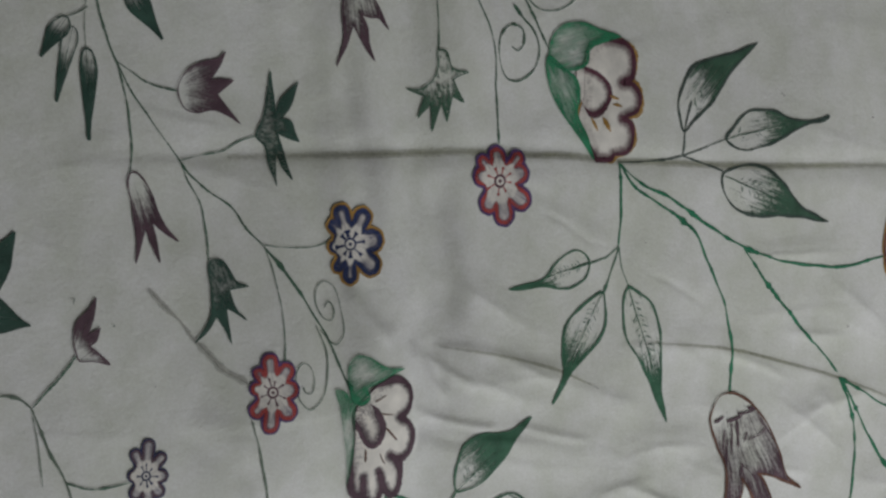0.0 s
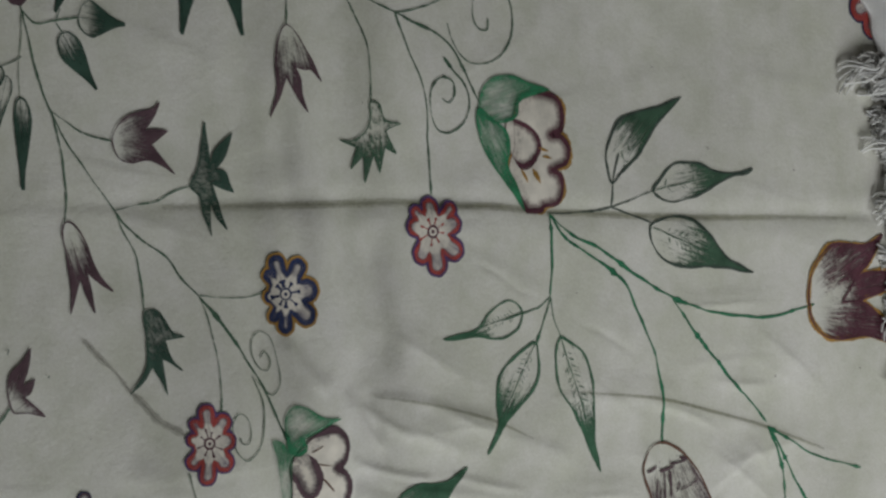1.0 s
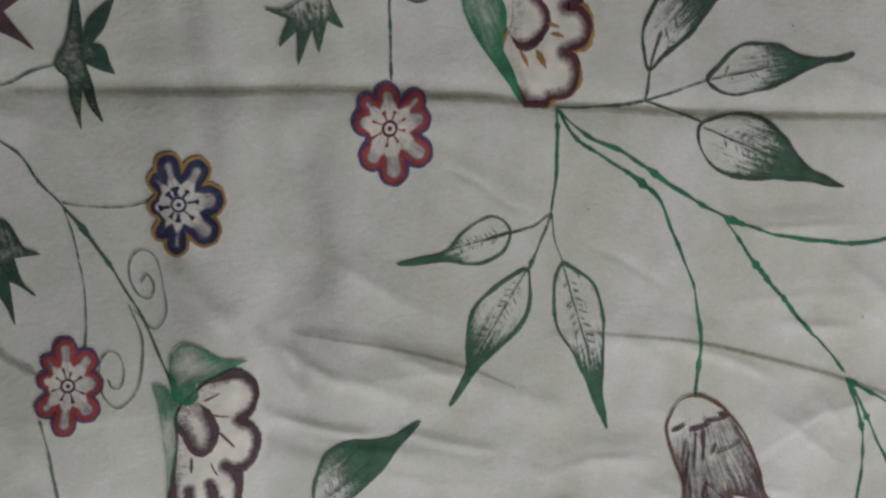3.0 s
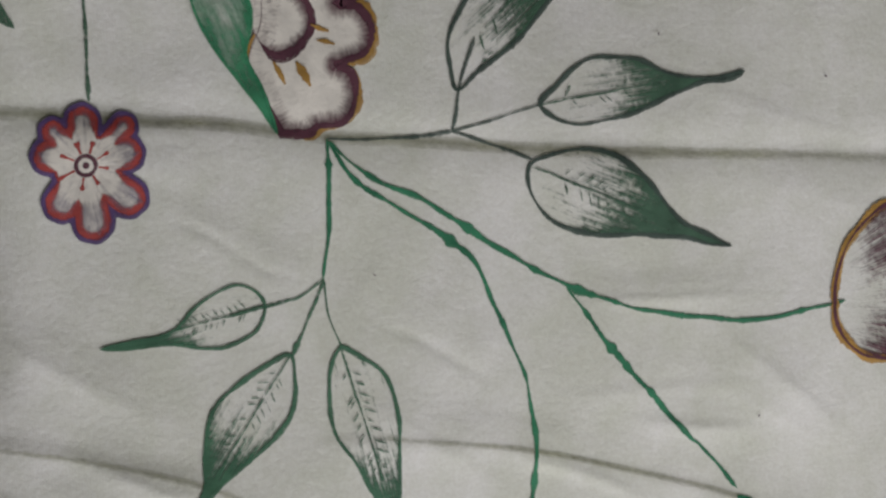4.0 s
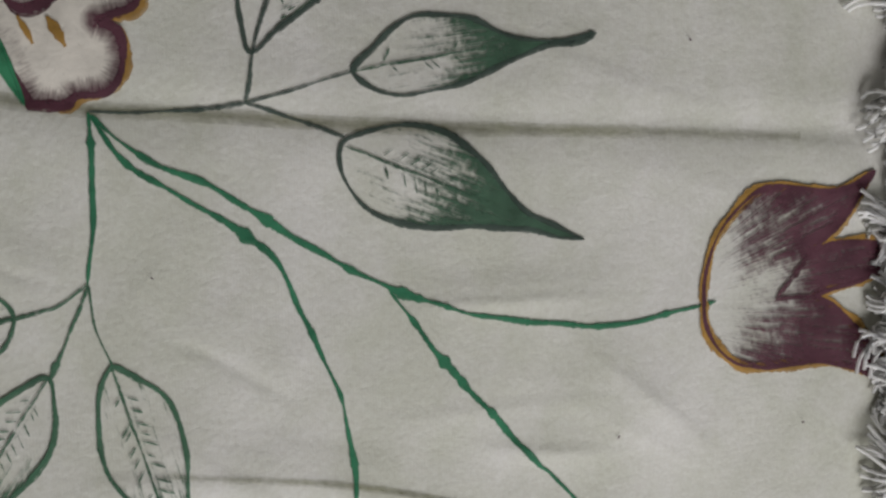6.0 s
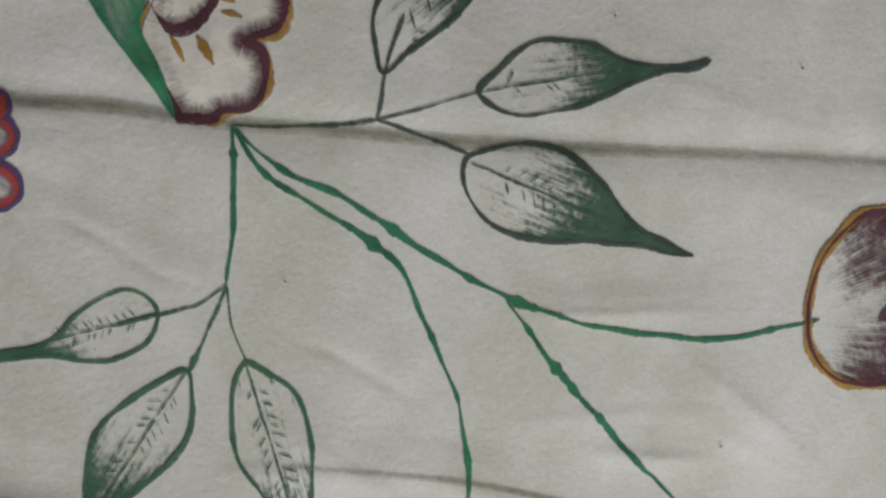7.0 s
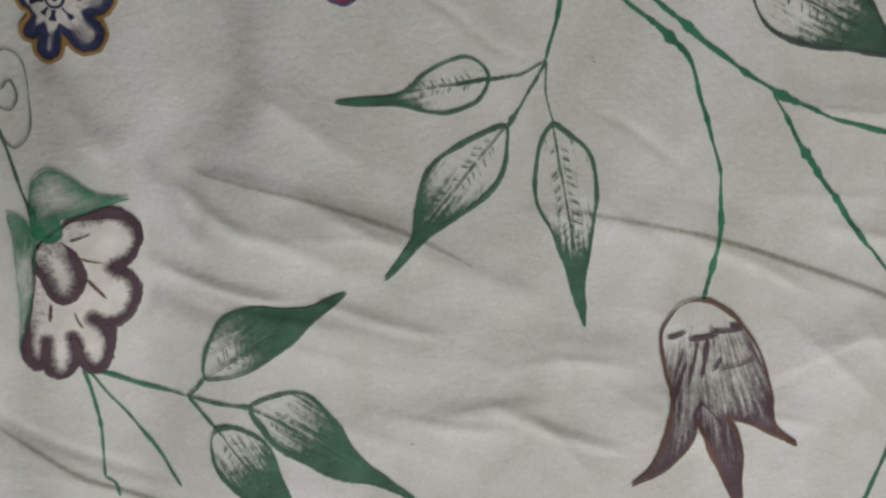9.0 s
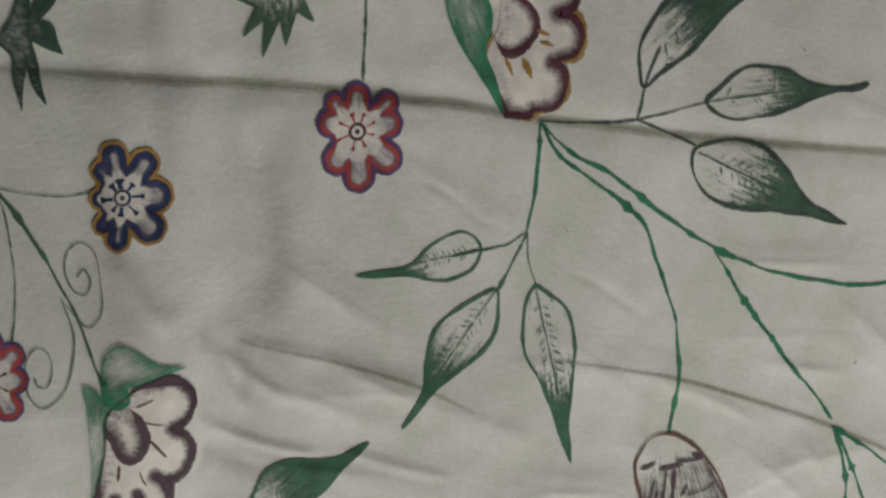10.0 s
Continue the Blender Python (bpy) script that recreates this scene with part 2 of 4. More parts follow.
HEIGHT = 0.5 * waves(MX, MY, 95, 7, 0.2, 0.7) + 0.10 * waves(MX, MY, 26, 9, 0.9, 0.9)
HEIGHT += 1.5 * np.exp(-(((MX + 74 - 0.06 * MY) / 12) ** 2)) - 1.5 * np.exp(-(((MX + 51 - 0.05 * MY) / 11) ** 2))
HEIGHT += 1.4 * np.exp(-(((MX + 28 - 0.03 * MY) / 12) ** 2)) - 0.9 * np.exp(-(((MX + 95 - 0.03 * MY) / 9) ** 2))
MAIN_FOLD = [(-221, 27.4), (-178, 25.8), (-132, 23), (-99, 21), (-59, 18.7), (-24, 16.8), (6, 13.2), (26, 11.2), (37, 9), (50, 6.9), (68, 5.1), (92, 2.3), (110, 0.2), (146, -3.2), (196, -7), (239, -10.9), (380, -21)]
HEIGHT += pressed(MAIN_FOLD, 1.8, 2.2, 0.3, 9.0)
HEIGHT += pressed([(-56, -60.5), (-37, -63.3), (-22, -67.7), (-6, -73.5), (13, -82), (34, -93), (60, -104)], 0.9, 1.5, 0.3, -4.0)
HEIGHT += pressed([(40, -74), (68, -77.7), (110, -86), (143, -96.8), (176, -108.7), (230, -132)], 1.2, 1.6, 0.3, 4.0)
HEIGHT += pressed([(-80, -28), (-70, -55), (-63, -81), (-60, -110)], 0.8, 2.2, 0.4, -6.0, 0.4)
HEIGHT += pressed([(-70, -50), (-79, -20), (-80, 20), (-84, 60)], 0.8, 2.4, 0.4, 6.0, 0.4)
HEIGHT += pressed([(-215, 24), (-165, 30), (-120, 37), (-80, 50)], 0.35, 1.4, 0.3, 3.0)
HEIGHT += pressed([(0, -7), (30, -22.6), (48, -33)], 0.3, 1.0, 0.25, 2.5)
HEIGHT += pressed([(20, 44), (60, 52), (105, 60), (150, 66)], 0.3, 1.2, 0.3, 3.0)
HEIGHT += pressed([(-60, -100), (-20, -112), (30, -118), (70, -140)], 0.5, 1.6, 0.5, 4.0)
HEIGHT += pressed([(-10, -120), (40, -130), (90, -152), (130, -160)], 0.4, 1.6, 0.5, 4.0)
HEIGHT += pressed([(-120, -150), (-60, -158), (10, -175), (60, -190)], 0.6, 1.6, 0.5, 4.0)
HEIGHT += pressed([(-150, -70), (-128, -95), (-112, -120), (-104, -150)], 0.7, 2.4, 0.4, 5.0, 0.4)
HEIGHT += pressed([(58, -30), (85, -48), (100, -58)], 0.25, 1.2, 0.2, 2.5)
HEIGHT += pressed([(-102.9, -138.3), (-89.2, -147.6), (-75.0, -157.3), (-48.6, -169.1)], 1.2, 1.1, 0.3, 4.0)
HEIGHT += pressed([(178, -118), (140, -136), (112, -150), (80, -160)], 0.7, 1.6, 0.3, 5.0)


def ridge(points, height, width, ends=0.3):
    """A soft wrinkle that stands up from the cloth, or with a negative height a hollow, and dies away at both ends."""
    line = spline(points, 3)
    d, s, _ = near(FLAT, line)
    whole = np.linalg.norm(np.diff(line, axis=0), axis=1).sum()
    fade = np.clip(np.minimum(s, whole - s) / (ends * whole), 0, 1)
    return (height * np.exp(-((d / width) ** 2)) * fade * fade * (3 - 2 * fade)).reshape(MX.shape)


# wrinkles that fan out beside the second lily
HEIGHT += ridge([(-81, -28), (-76, -36), (-72, -46), (-67, -55)], -0.80, 5.0)
HEIGHT += ridge([(-88, -30), (-84, -40), (-76, -52), (-70, -60)], 0.94, 3.0)
HEIGHT += ridge([(-60, -56), (-57, -66), (-50, -79), (-43, -88)], 1.22, 2.4)
HEIGHT += ridge([(-56, -63), (-45, -73), (-36, -80), (-27, -85)], 0.94, 2.2)
HEIGHT += ridge([(-52, -58), (-48, -70), (-46, -84)], -0.72, 2.6)
HEIGHT += ridge([(-64, -84), (-54, -91), (-43, -95.5), (-29, -100), (-15, -102)], 0.94, 1.9)
HEIGHT += ridge([(-62, -92), (-48, -101), (-34, -106)], -0.65, 3.0)
HEIGHT += ridge([(-62, -70), (-60, -84), (-59, -98), (-62, -110)], -0.58, 2.2)
HEIGHT += ridge([(-18, -99), (-4, -105), (12, -111), (32, -117)], 0.65, 1.8)
HEIGHT += ridge([(38, -135), (56, -145), (74, -153), (96, -160)], 0.72, 2.0)
HEIGHT += ridge([(100, -86), (118, -92), (134, -99), (150, -108)], 0.65, 2.2)
HEIGHT += ridge([(-124, -119), (-108, -129), (-95, -139), (-72, -151), (-50, -160)], -0.72, 1.8)
HEIGHT += ridge([(-165, -76), (-150, -92), (-140, -104), (-134, -116)], -0.80, 4.5)
HEIGHT += ridge([(-156, -72), (-141, -88), (-131, -102)], 0.70, 4.5)
HEIGHT += ridge([(6, -10), (20, -17), (34, -27), (47, -32)], -0.36, 1.2)
HEIGHT += ridge([(64, -44), (78, -51), (90, -59), (100, -66)], -0.36, 1.3)
# the hollow of the main fold
HEIGHT += ridge(MAIN_FOLD, -0.9, 6.0, 0.2)
# upright folds
HEIGHT += ridge([(-80, 75), (-78, 33), (-76, 9), (-75, -13), (-74, -40)], -1.8, 6.0)
HEIGHT += ridge([(-66, 30), (-62, -4), (-56, -31), (-54, -56)], 2.0, 7.0)
HEIGHT += ridge([(-41, 14), (-40, -14), (-38, -39), (-40, -60)], -1.8, 6.5)
for _ in range(26):
    x, y, turn, reach = rng.uniform(-210, 240), rng.uniform(-185, 110), rng.normal() * 0.35 - 0.3, rng.uniform(25, 70)
    turn += math.pi * (rng.uniform() < 0.5)
    way = np.array([math.cos(turn), math.sin(turn)])
    sag = rng.normal() * 0.08 * reach
    HEIGHT += pressed([tuple((x, y) - way * reach), (x - sag * way[1], y + sag * way[0]), tuple((x, y) + way * reach)], rng.uniform(0.4, 1.0), rng.uniform(1.2, 2.4), 0.25, 4.0, 0.5, 5.0)
for _ in range(24):
    x, y, turn, reach = rng.uniform(-40, 230), rng.uniform(-185, -45), rng.normal() * 0.3 - 0.35, rng.uniform(18, 45)
    way = np.array([math.cos(turn), math.sin(turn)])
    HEIGHT += pressed([tuple((x, y) - way * reach), (x + rng.normal(), y + 2 * rng.normal()), tuple((x, y) + way * reach)], rng.uniform(0.7, 1.6), rng.uniform(1.1, 1.9), rng.uniform(0.3, 0.8), 2.5, 0.5, 4.0)
HEIGHT += 0.16 * waves(MX, MY, 42, 8, 1.2, 0.5)
HEIGHT -= np.median(HEIGHT[(np.abs(MX) < 220) & (np.abs(MY + 20) < 110)])
SWELLS = ((151, -160, -5.4), (136, 55, -3.9), (176, 19, 0), (-9, -44, 2.3), (180, -110, -7), (-11, 4, -1.1), (-154, -47, 0.3), (-174, 63, -0.9), (-74, 92, 0.9), (52, 7, 0.1), (2, -98, 2.7), (-117, -70, 8.3), (45, -42, -1.7), (-67, -79, 6.7), (100, 9, 0.8), (106, -33, -1.4), (-136, 27, -3), (-59, -144, 1.1), (-100, -24, 1.7), (91, -111, -4.6), (193, -43, -3), (-29, 78, 1.8))
pull = [np.exp(-((MX - x) ** 2 + (MY - y) ** 2) / (2 * 26**2)) for x, y, _ in SWELLS]
HEIGHT += sum(p * z for p, (_, _, z) in zip(pull, SWELLS)) / (sum(pull) + 0.25)
HEIGHT = np.maximum(HEIGHT, -10.5)


def lying(points, above):
    """Points on the cloth, that many millimetres over it, in metres."""
    fx, fy = (points[:, 0] - GX[0]) / STEP, (points[:, 1] - GY[0]) / STEP
    i, j = np.clip(fx.astype(int), 0, len(GX) - 2), np.clip(fy.astype(int), 0, len(GY) - 2)
    u, v = fx - i, fy - j
    z = HEIGHT[j, i] * (1 - u) * (1 - v) + HEIGHT[j, i + 1] * u * (1 - v) + HEIGHT[j + 1, i] * (1 - u) * v + HEIGHT[j + 1, i + 1] * u * v
    return np.column_stack([points, z + above]) / 1000


def smooth(me):
    me.polygons.foreach_set("use_smooth", np.ones(len(me.polygons), bool))
    me.update()


def make_sheet():
    rows, cols = MX.shape
    me = bpy.data.meshes.new("painted_sheet")
    k = np.arange(rows * cols).reshape(rows, cols)
    quads = np.stack([k[:-1, :-1], k[:-1, 1:], k[1:, 1:], k[1:, :-1]], -1).reshape(-1, 4)
    rim = np.r_[k[0, :], k[1:, -1], k[-1, -2::-1], k[-2:0:-1, 0]]
    top = np.column_stack([FLAT, HEIGHT.ravel()]) / 1000
    low = top[rim] - (0, 0, 0.0)
    low[:, 2] = -0.0115
    under = len(top) + np.arange(len(rim))
    skirt = np.stack([rim, under, np.roll(under, -1), np.roll(rim, -1)], -1)
    me.from_pydata(np.concatenate([top, low]).tolist(), [], np.concatenate([quads, skirt]).tolist())
    me.materials.append(COTTON)
    smooth(me)
    return tagged(new("painted_sheet", me), "creased cream cotton sheet hand-painted with flowering vines", "bed sheet")


SHEET = make_sheet()
LAYER = [0.30]


def painted(name, points, faces, ink, streak, paint, parent, label="", lift=0.0):
    """One layer of paint that lies on the cloth, as a part of it."""
    me = bpy.data.meshes.new(name)
    me.from_pydata(lying(points, LAYER[0] + lift).tolist(), [], [tuple(f) for f in faces])
    a = me.attributes.new("ink", "FLOAT", "POINT")
    a.data.foreach_set("value", np.asarray(ink, np.float32))
    b = me.attributes.new("streak", "FLOAT_VECTOR", "POINT")
    b.data.foreach_set("vector", np.asarray(streak, np.float32).ravel())
    me.materials.append(PAINT[paint])
    smooth(me)
    ob = new(name, me)
    ob.parent = parent
    return tagged(ob, label)


def ribbon(name, line, width, paint, parent, closed=False, taper=True, label="", lift=0.0, uneven=0.34, ink=1.15, swell=None):
    """A brush line along a smooth line, thicker and thinner as the hand goes."""
    seed = rng.uniform(0, 100)
    ahead = np.roll(line, -1, 0) - np.roll(line, 1, 0) if closed else np.gradient(line, axis=0)
    ahead /= np.linalg.norm(ahead, axis=1)[:, None] + 1e-9
    side = np.stack([-ahead[:, 1], ahead[:, 0]], 1)
    s = np.r_[0, np.cumsum(np.linalg.norm(np.diff(line, axis=0), axis=1))]
    w = width / 2 * (1 + uneven * (np.sin(s / 5.1 + seed) * 0.6 + np.sin(s / 1.9 + seed * 2) * 0.45 + np.sin(s / 13 + seed * 3) * 0.7))
    w *= 1 + (0.10 if uneven > 0.2 else 0.0) * rng.normal(size=len(w))
    if name == "stem" and width > 0.7:
        for at in rng.uniform(0, s[-1], int(s[-1] / 14)):
            w *= 1 + rng.uniform(0.3, 0.95) * np.exp(-(((s - at) / rng.uniform(0.9, 2.4)) ** 2))
    if swell is not None:
        w = w * swell
    if taper and not closed:
        w *= np.clip(np.minimum(s + 0.3, s[-1] - s + 0.3) / (1.6 * width), 0.35, 1)
    wob = 0.35 * uneven * width * np.sin(s / 2.7 + seed)[:, None] * side
    n = len(line)
    pts = np.concatenate([line + wob - side * w[:, None], line + wob, line + wob + side * w[:, None]])
    stop = n if closed else n - 1
    faces = [(r * n + i, r * n + (i + 1) % n, (r + 1) * n + (i + 1) % n, (r + 1) * n + i) for r in (0, 1) for i in range(stop)]
    edge = np.r_[np.full(n, ink - 0.46), np.full(n, ink), np.full(n, ink - 0.46)]
    streak = np.column_stack([np.r_[-w, 0 * w, w] * 1.5, np.tile(s, 3) * 0.35, np.full(3 * n, seed)])
    return painted(name, pts, faces, edge, streak, paint, parent, label, lift)


def inside(points, outline):
    hit = np.zeros(len(points), bool)
    for (x0, y0), (x1, y1) in zip(outline, np.roll(outline, -1, 0)):
        if y0 != y1:
            hit ^= ((y0 > points[:, 1]) != (y1 > points[:, 1])) & (points[:, 0] < (x1 - x0) * (points[:, 1] - y0) / (y1 - y0) + x0)
    return hit


def filled(outline, step):
    """Triangles over the inside of an outline, with points inside to carry the paint."""
    low, high = outline.min(0), outline.max(0)
    gx, gy = np.meshgrid(np.arange(low[0], high[0], step), np.arange(low[1], high[1], step))
    pts = np.stack([gx.ravel(), gy.ravel()], 1) + rng.uniform(-0.25, 0.25, (gx.size, 2)) * step
    pts = pts[inside(pts, outline)]
    pts = pts[near(pts, outline, True)[0] > 0.45 * step] if len(pts) else pts
    every = np.concatenate([outline, pts]) if len(pts) else outline
    verts, _, faces, *_ = delaunay_2d_cdt([Vector(p) for p in every], [], [list(range(len(outline)))], 1, 1e-4)
    v = np.array([tuple(p) for p in verts])
    return v, faces


def ramp(x, low, high):
    s = np.clip((x - low) / (high - low), 0, 1)
    return s * s * (3 - 2 * s)


def stem(points, width, paint, label=""):
    LAYER[0] += 0.003
    stamen = paint in ("gold", "ochre")
    return ribbon("stamen" if stamen else "stem", spline(points, 0.7), width, paint, SHEET, label=label, lift=0.25 if stamen else 0.0, ink=0.62 if paint == "pale_grey" else (1.15 if width > 0.9 else 0.98))


def leaf(base, tip, left, right, paint, shade, tail=1.6, rib=True, blunt=0.55):
    """A leaf from base to tip; left and right: where along it that side is widest, and how wide, or stations along it with the offset of that edge; shade: where the full colour sets in."""
    LAYER[0] += 0.003
    base, tip = np.array(base), np.array(tip)
    long = np.linalg.norm(tip - base)
    ahead = (tip - base) / long
    across = np.array([-ahead[1], ahead[0]])
    s = np.linspace(0, 1, max(16, int(long / 0.9)))

    tails = tail if isinstance(tail, tuple) else (tail, tail)

    def half(wide, tail):
        at, w = wide
        rise = np.sin(np.clip(s / at, 0, 1) * math.pi / 2) ** blunt
        q = np.clip((s - at) / (1 - at), 0, 1)
        fall = (1 - q**1.25) ** tail
        return w * np.where(s < at, rise, fall) + 0.35 * (s > 0.02)

    if isinstance(left[0], tuple):
        rim = [base] + [base + u * long * ahead + w * across for u, w in left] + [tip] + [base + u * long * ahead + w * across for u, w in right[::-1]]
        outline = spline([(*p, 1) if k == len(left) + 1 else tuple(p) for k, p in enumerate(rim)], 0.9, True)
        left, right = max(left, key=lambda p: p[1]), (0, -min(right, key=lambda p: p[1])[1])
    else:
        l, r = half(left, tails[0]), half(right, tails[1])
        mid = base + s[:, None] * long * ahead
        outline = np.concatenate([mid + l[:, None] * across, (mid - r[:, None] * across)[::-1][:-1]])
    v, faces = filled(outline, 1.1)
    d = near(v, outline, True)[0]
    off = v - base
    u, w = off @ ahead / long, off @ across
    seed = rng.uniform(0, 50)
    ink = 0.04 + 0.95 * ramp(u, shade - 0.26, shade + 0.36) + 0.28 * np.exp(-d / 1.4) * ramp(u, shade - 0.3, shade)
    streak = np.column_stack([w * 1.7 + 0.8 * np.sin(u * 3), u * long * 0.07, np.full(len(v), seed)])
    ob = painted("leaf", v, faces, ink, streak, paint, SHEET)
    line = max(0.55, min(1.3, long / 52))
    ribbon("outline", outline, line, "ink" if paint == "dark" else paint, ob, True, lift=0.02)
    bend = 0.15 * (left[1] - right[1])
    spine = base + s[: int(len(s) * 0.62), None] * long * ahead + (bend * np.sin(s[: int(len(s) * 0.62)] * 3))[:, None] * across
    if rib:
        ribbon("midrib", spine, line * 0.5, paint, ob, lift=0.03, ink=0.85)
    if long > 40:
        for k in range(11):
            for sign, wide in ((1, left[1]), (-1, right[1])):
                if rng.uniform() < (0.65 if paint == "dark" else 0.08):
                    continue
                a = base + (0.12 + 0.042 * k + 0.006 * rng.normal()) * long * ahead + (bend * math.sin(0.36 + 0.126 * k) + sign * 0.10 * wide) * across
                b = a + (0.028 * long * ahead + sign * 0.24 * wide * across) * rng.uniform(0.6, 1.2)
                ribbon("hatch_mark", np.linspace(a, b, 4), line * 0.42, paint, ob, lift=0.03, ink=0.86)
    return ob


def bloom_fill(name, points, paint, parent, ink_of, streak_of, step=1.0, label="", lift=0.0):
    outline = spline(points, 0.8, True)
    v, faces = filled(outline, step)
    d, s, _ = near(v, outline, True)
    return painted(name, v, faces, ink_of(v, d, s), streak_of(v, d, s), paint, parent, label, lift), outline


def axis_of(points):
    """The foot of a bloom, the way to its tips, and its length."""
    foot = np.array(points[0][:2])
    tips = np.array([p[:2] for p in points if len(p) > 2])
    way = tips.mean(0) - foot
    way /= np.linalg.norm(way)
    return foot, way, ((tips - foot) @ way).max()


def tulip(points, paint, rim, shade, wash=0.0, line_paint=""):
    """A bell-shaped bloom with pointed petals, coloured from the tips towards the stalk, with a thin rim of another colour."""
    LAYER[0] += 0.003
    foot, way, long = axis_of(points)
    across = np.array([-way[1], way[0]])
    seed = rng.uniform(0, 50)

    def ink(v, d, s):
        u = (v - foot) @ way / long
        bare = 0.38 * np.exp(-(((v - foot) @ across / (0.10 * long)) ** 2)) * ramp(-u, -0.56, -0.40) if paint == "maroon" else 0.0
        return wash * ramp(u, 0.05, 0.22) - bare + ((0.68 if paint == "maroon" else 0.86) - wash) * ramp(u, shade - (0.32 if paint == "maroon" else 0.2), shade + (0.32 if paint == "maroon" else 0.5)) + 0.34 * np.exp(-d / (0.06 * long)) * ramp(u, 0.1, 0.35)

    def streak(v, d, s):
        far = np.linalg.norm(v - foot, axis=1)
        fan = np.arctan2((v - foot) @ across, (v - foot) @ way + 0.35 * long)
        return np.column_stack([fan * 1.0 * long, far * 0.07, np.full(len(v), seed)])

    ob, outline = bloom_fill("tulip", points, paint, SHEET, ink, streak, max(0.7, long / 50), lift=0.03)
    line = max(0.5, min(1.1, long / 55))
    if rim:
        ribbon("rim", outline, line * 2.5, rim, ob, True, lift=0.0, uneven=0.3)
    ribbon("outline", outline, line, line_paint or paint, ob, True, lift=0.06)
    return ob


def star(points, paint, shade):
    """A green bloom of narrow pointed petals, paler at its heart."""
    LAYER[0] += 0.003
    foot, way, long = axis_of(points)
    across = np.array([-way[1], way[0]])
    ob, outline = bloom_fill("star_bloom", points, paint, SHEET, lambda v, d, s: 0.60 - shade + 0.55 * ramp((v - foot) @ way / long, 0.3, 0.85) + 0.32 * np.exp(-d / 0.7),
                             lambda v, d, s: np.column_stack([(v - foot) @ across * 0.9, (v - foot) @ way * 0.3, np.full(len(v), 3.0)]), 0.7)
    ribbon("outline", outline, 0.5, paint, ob, True, lift=0.03)
    return ob


def lily_petals(points, paint, rim, depth, back=2):
    """Scalloped petals, cream inside, with the colour brushed inwards from the edge."""
    LAYER[0] += 0.003
    ob, outline = bloom_fill("petals", points, "cream", SHEET, lambda v, d, s: 0.95 + 0 * d, lambda v, d, s: np.column_stack([v, 0 * d]), 1.2, "cream lily petals with dark brushed edges", lift=0.03)
    inner_side = np.array([p[:2] for p in points[-back:] + points[:1]])
    reach = near(outline, inner_side)[0].max()

    def far(v):
        return ramp(near(v, inner_side)[0] / reach, 0.02, 0.4)

    bloom_fill("brushed_edge", points, "brushed_" + paint, ob, lambda v, d, s: (0.1 + 0.9 * far(v)) * np.maximum(1.0 - 0.66 * (d / depth), -0.3), lambda v, d, s: np.column_stack([s * 2.0, d * 0.2, 0 * d]), 0.7, lift=0.06)
    if paint == "plum":
        bloom_fill("petal_shading", points, "grey", ob, lambda v, d, s: far(v) * (0.40 - 0.30 * d / depth), lambda v, d, s: np.column_stack([s * 1.2, d * 0.15, 0 * d + 5]), 0.7, lift=0.045)
    if rim:
        ribbon("rim", outline, 3.5, rim, ob, True, lift=0.0, swell=0.2 + 0.8 * far(outline))
    ribbon("outline", outline, 2.2, paint, ob, True, lift=0.09, swell=0.08 + 0.92 * far(outline))
    return ob


def calyx(points, paint, full):
    LAYER[0] += 0.003
    foot, way, long = axis_of(points)
    ob, outline = bloom_fill("calyx", points, paint, SHEET, lambda v, d, s: 0.02 + 0.45 * full + (0.45 if full > 0.1 else 0.22) * np.exp(-d / 2.2) + 0.25 * ramp((v - foot) @ way / long, 0.3, 0.9) + (0.5 if full < 0.4 else 0.0) * np.exp(-((np.linalg.norm(v - foot, axis=1) / (0.26 * long)) ** 2)),
                             lambda v, d, s: np.column_stack([(v - foot) @ (-way[1], way[0]) * 0.7, (v - foot) @ way * 0.12, 0 * d + long]), 1.0, lift=0.12)
    ribbon("outline", outline, 0.3 + 0.5 * full, paint, ob, True, lift=0.14, ink=0.55 + 0.6 * full)
    return ob


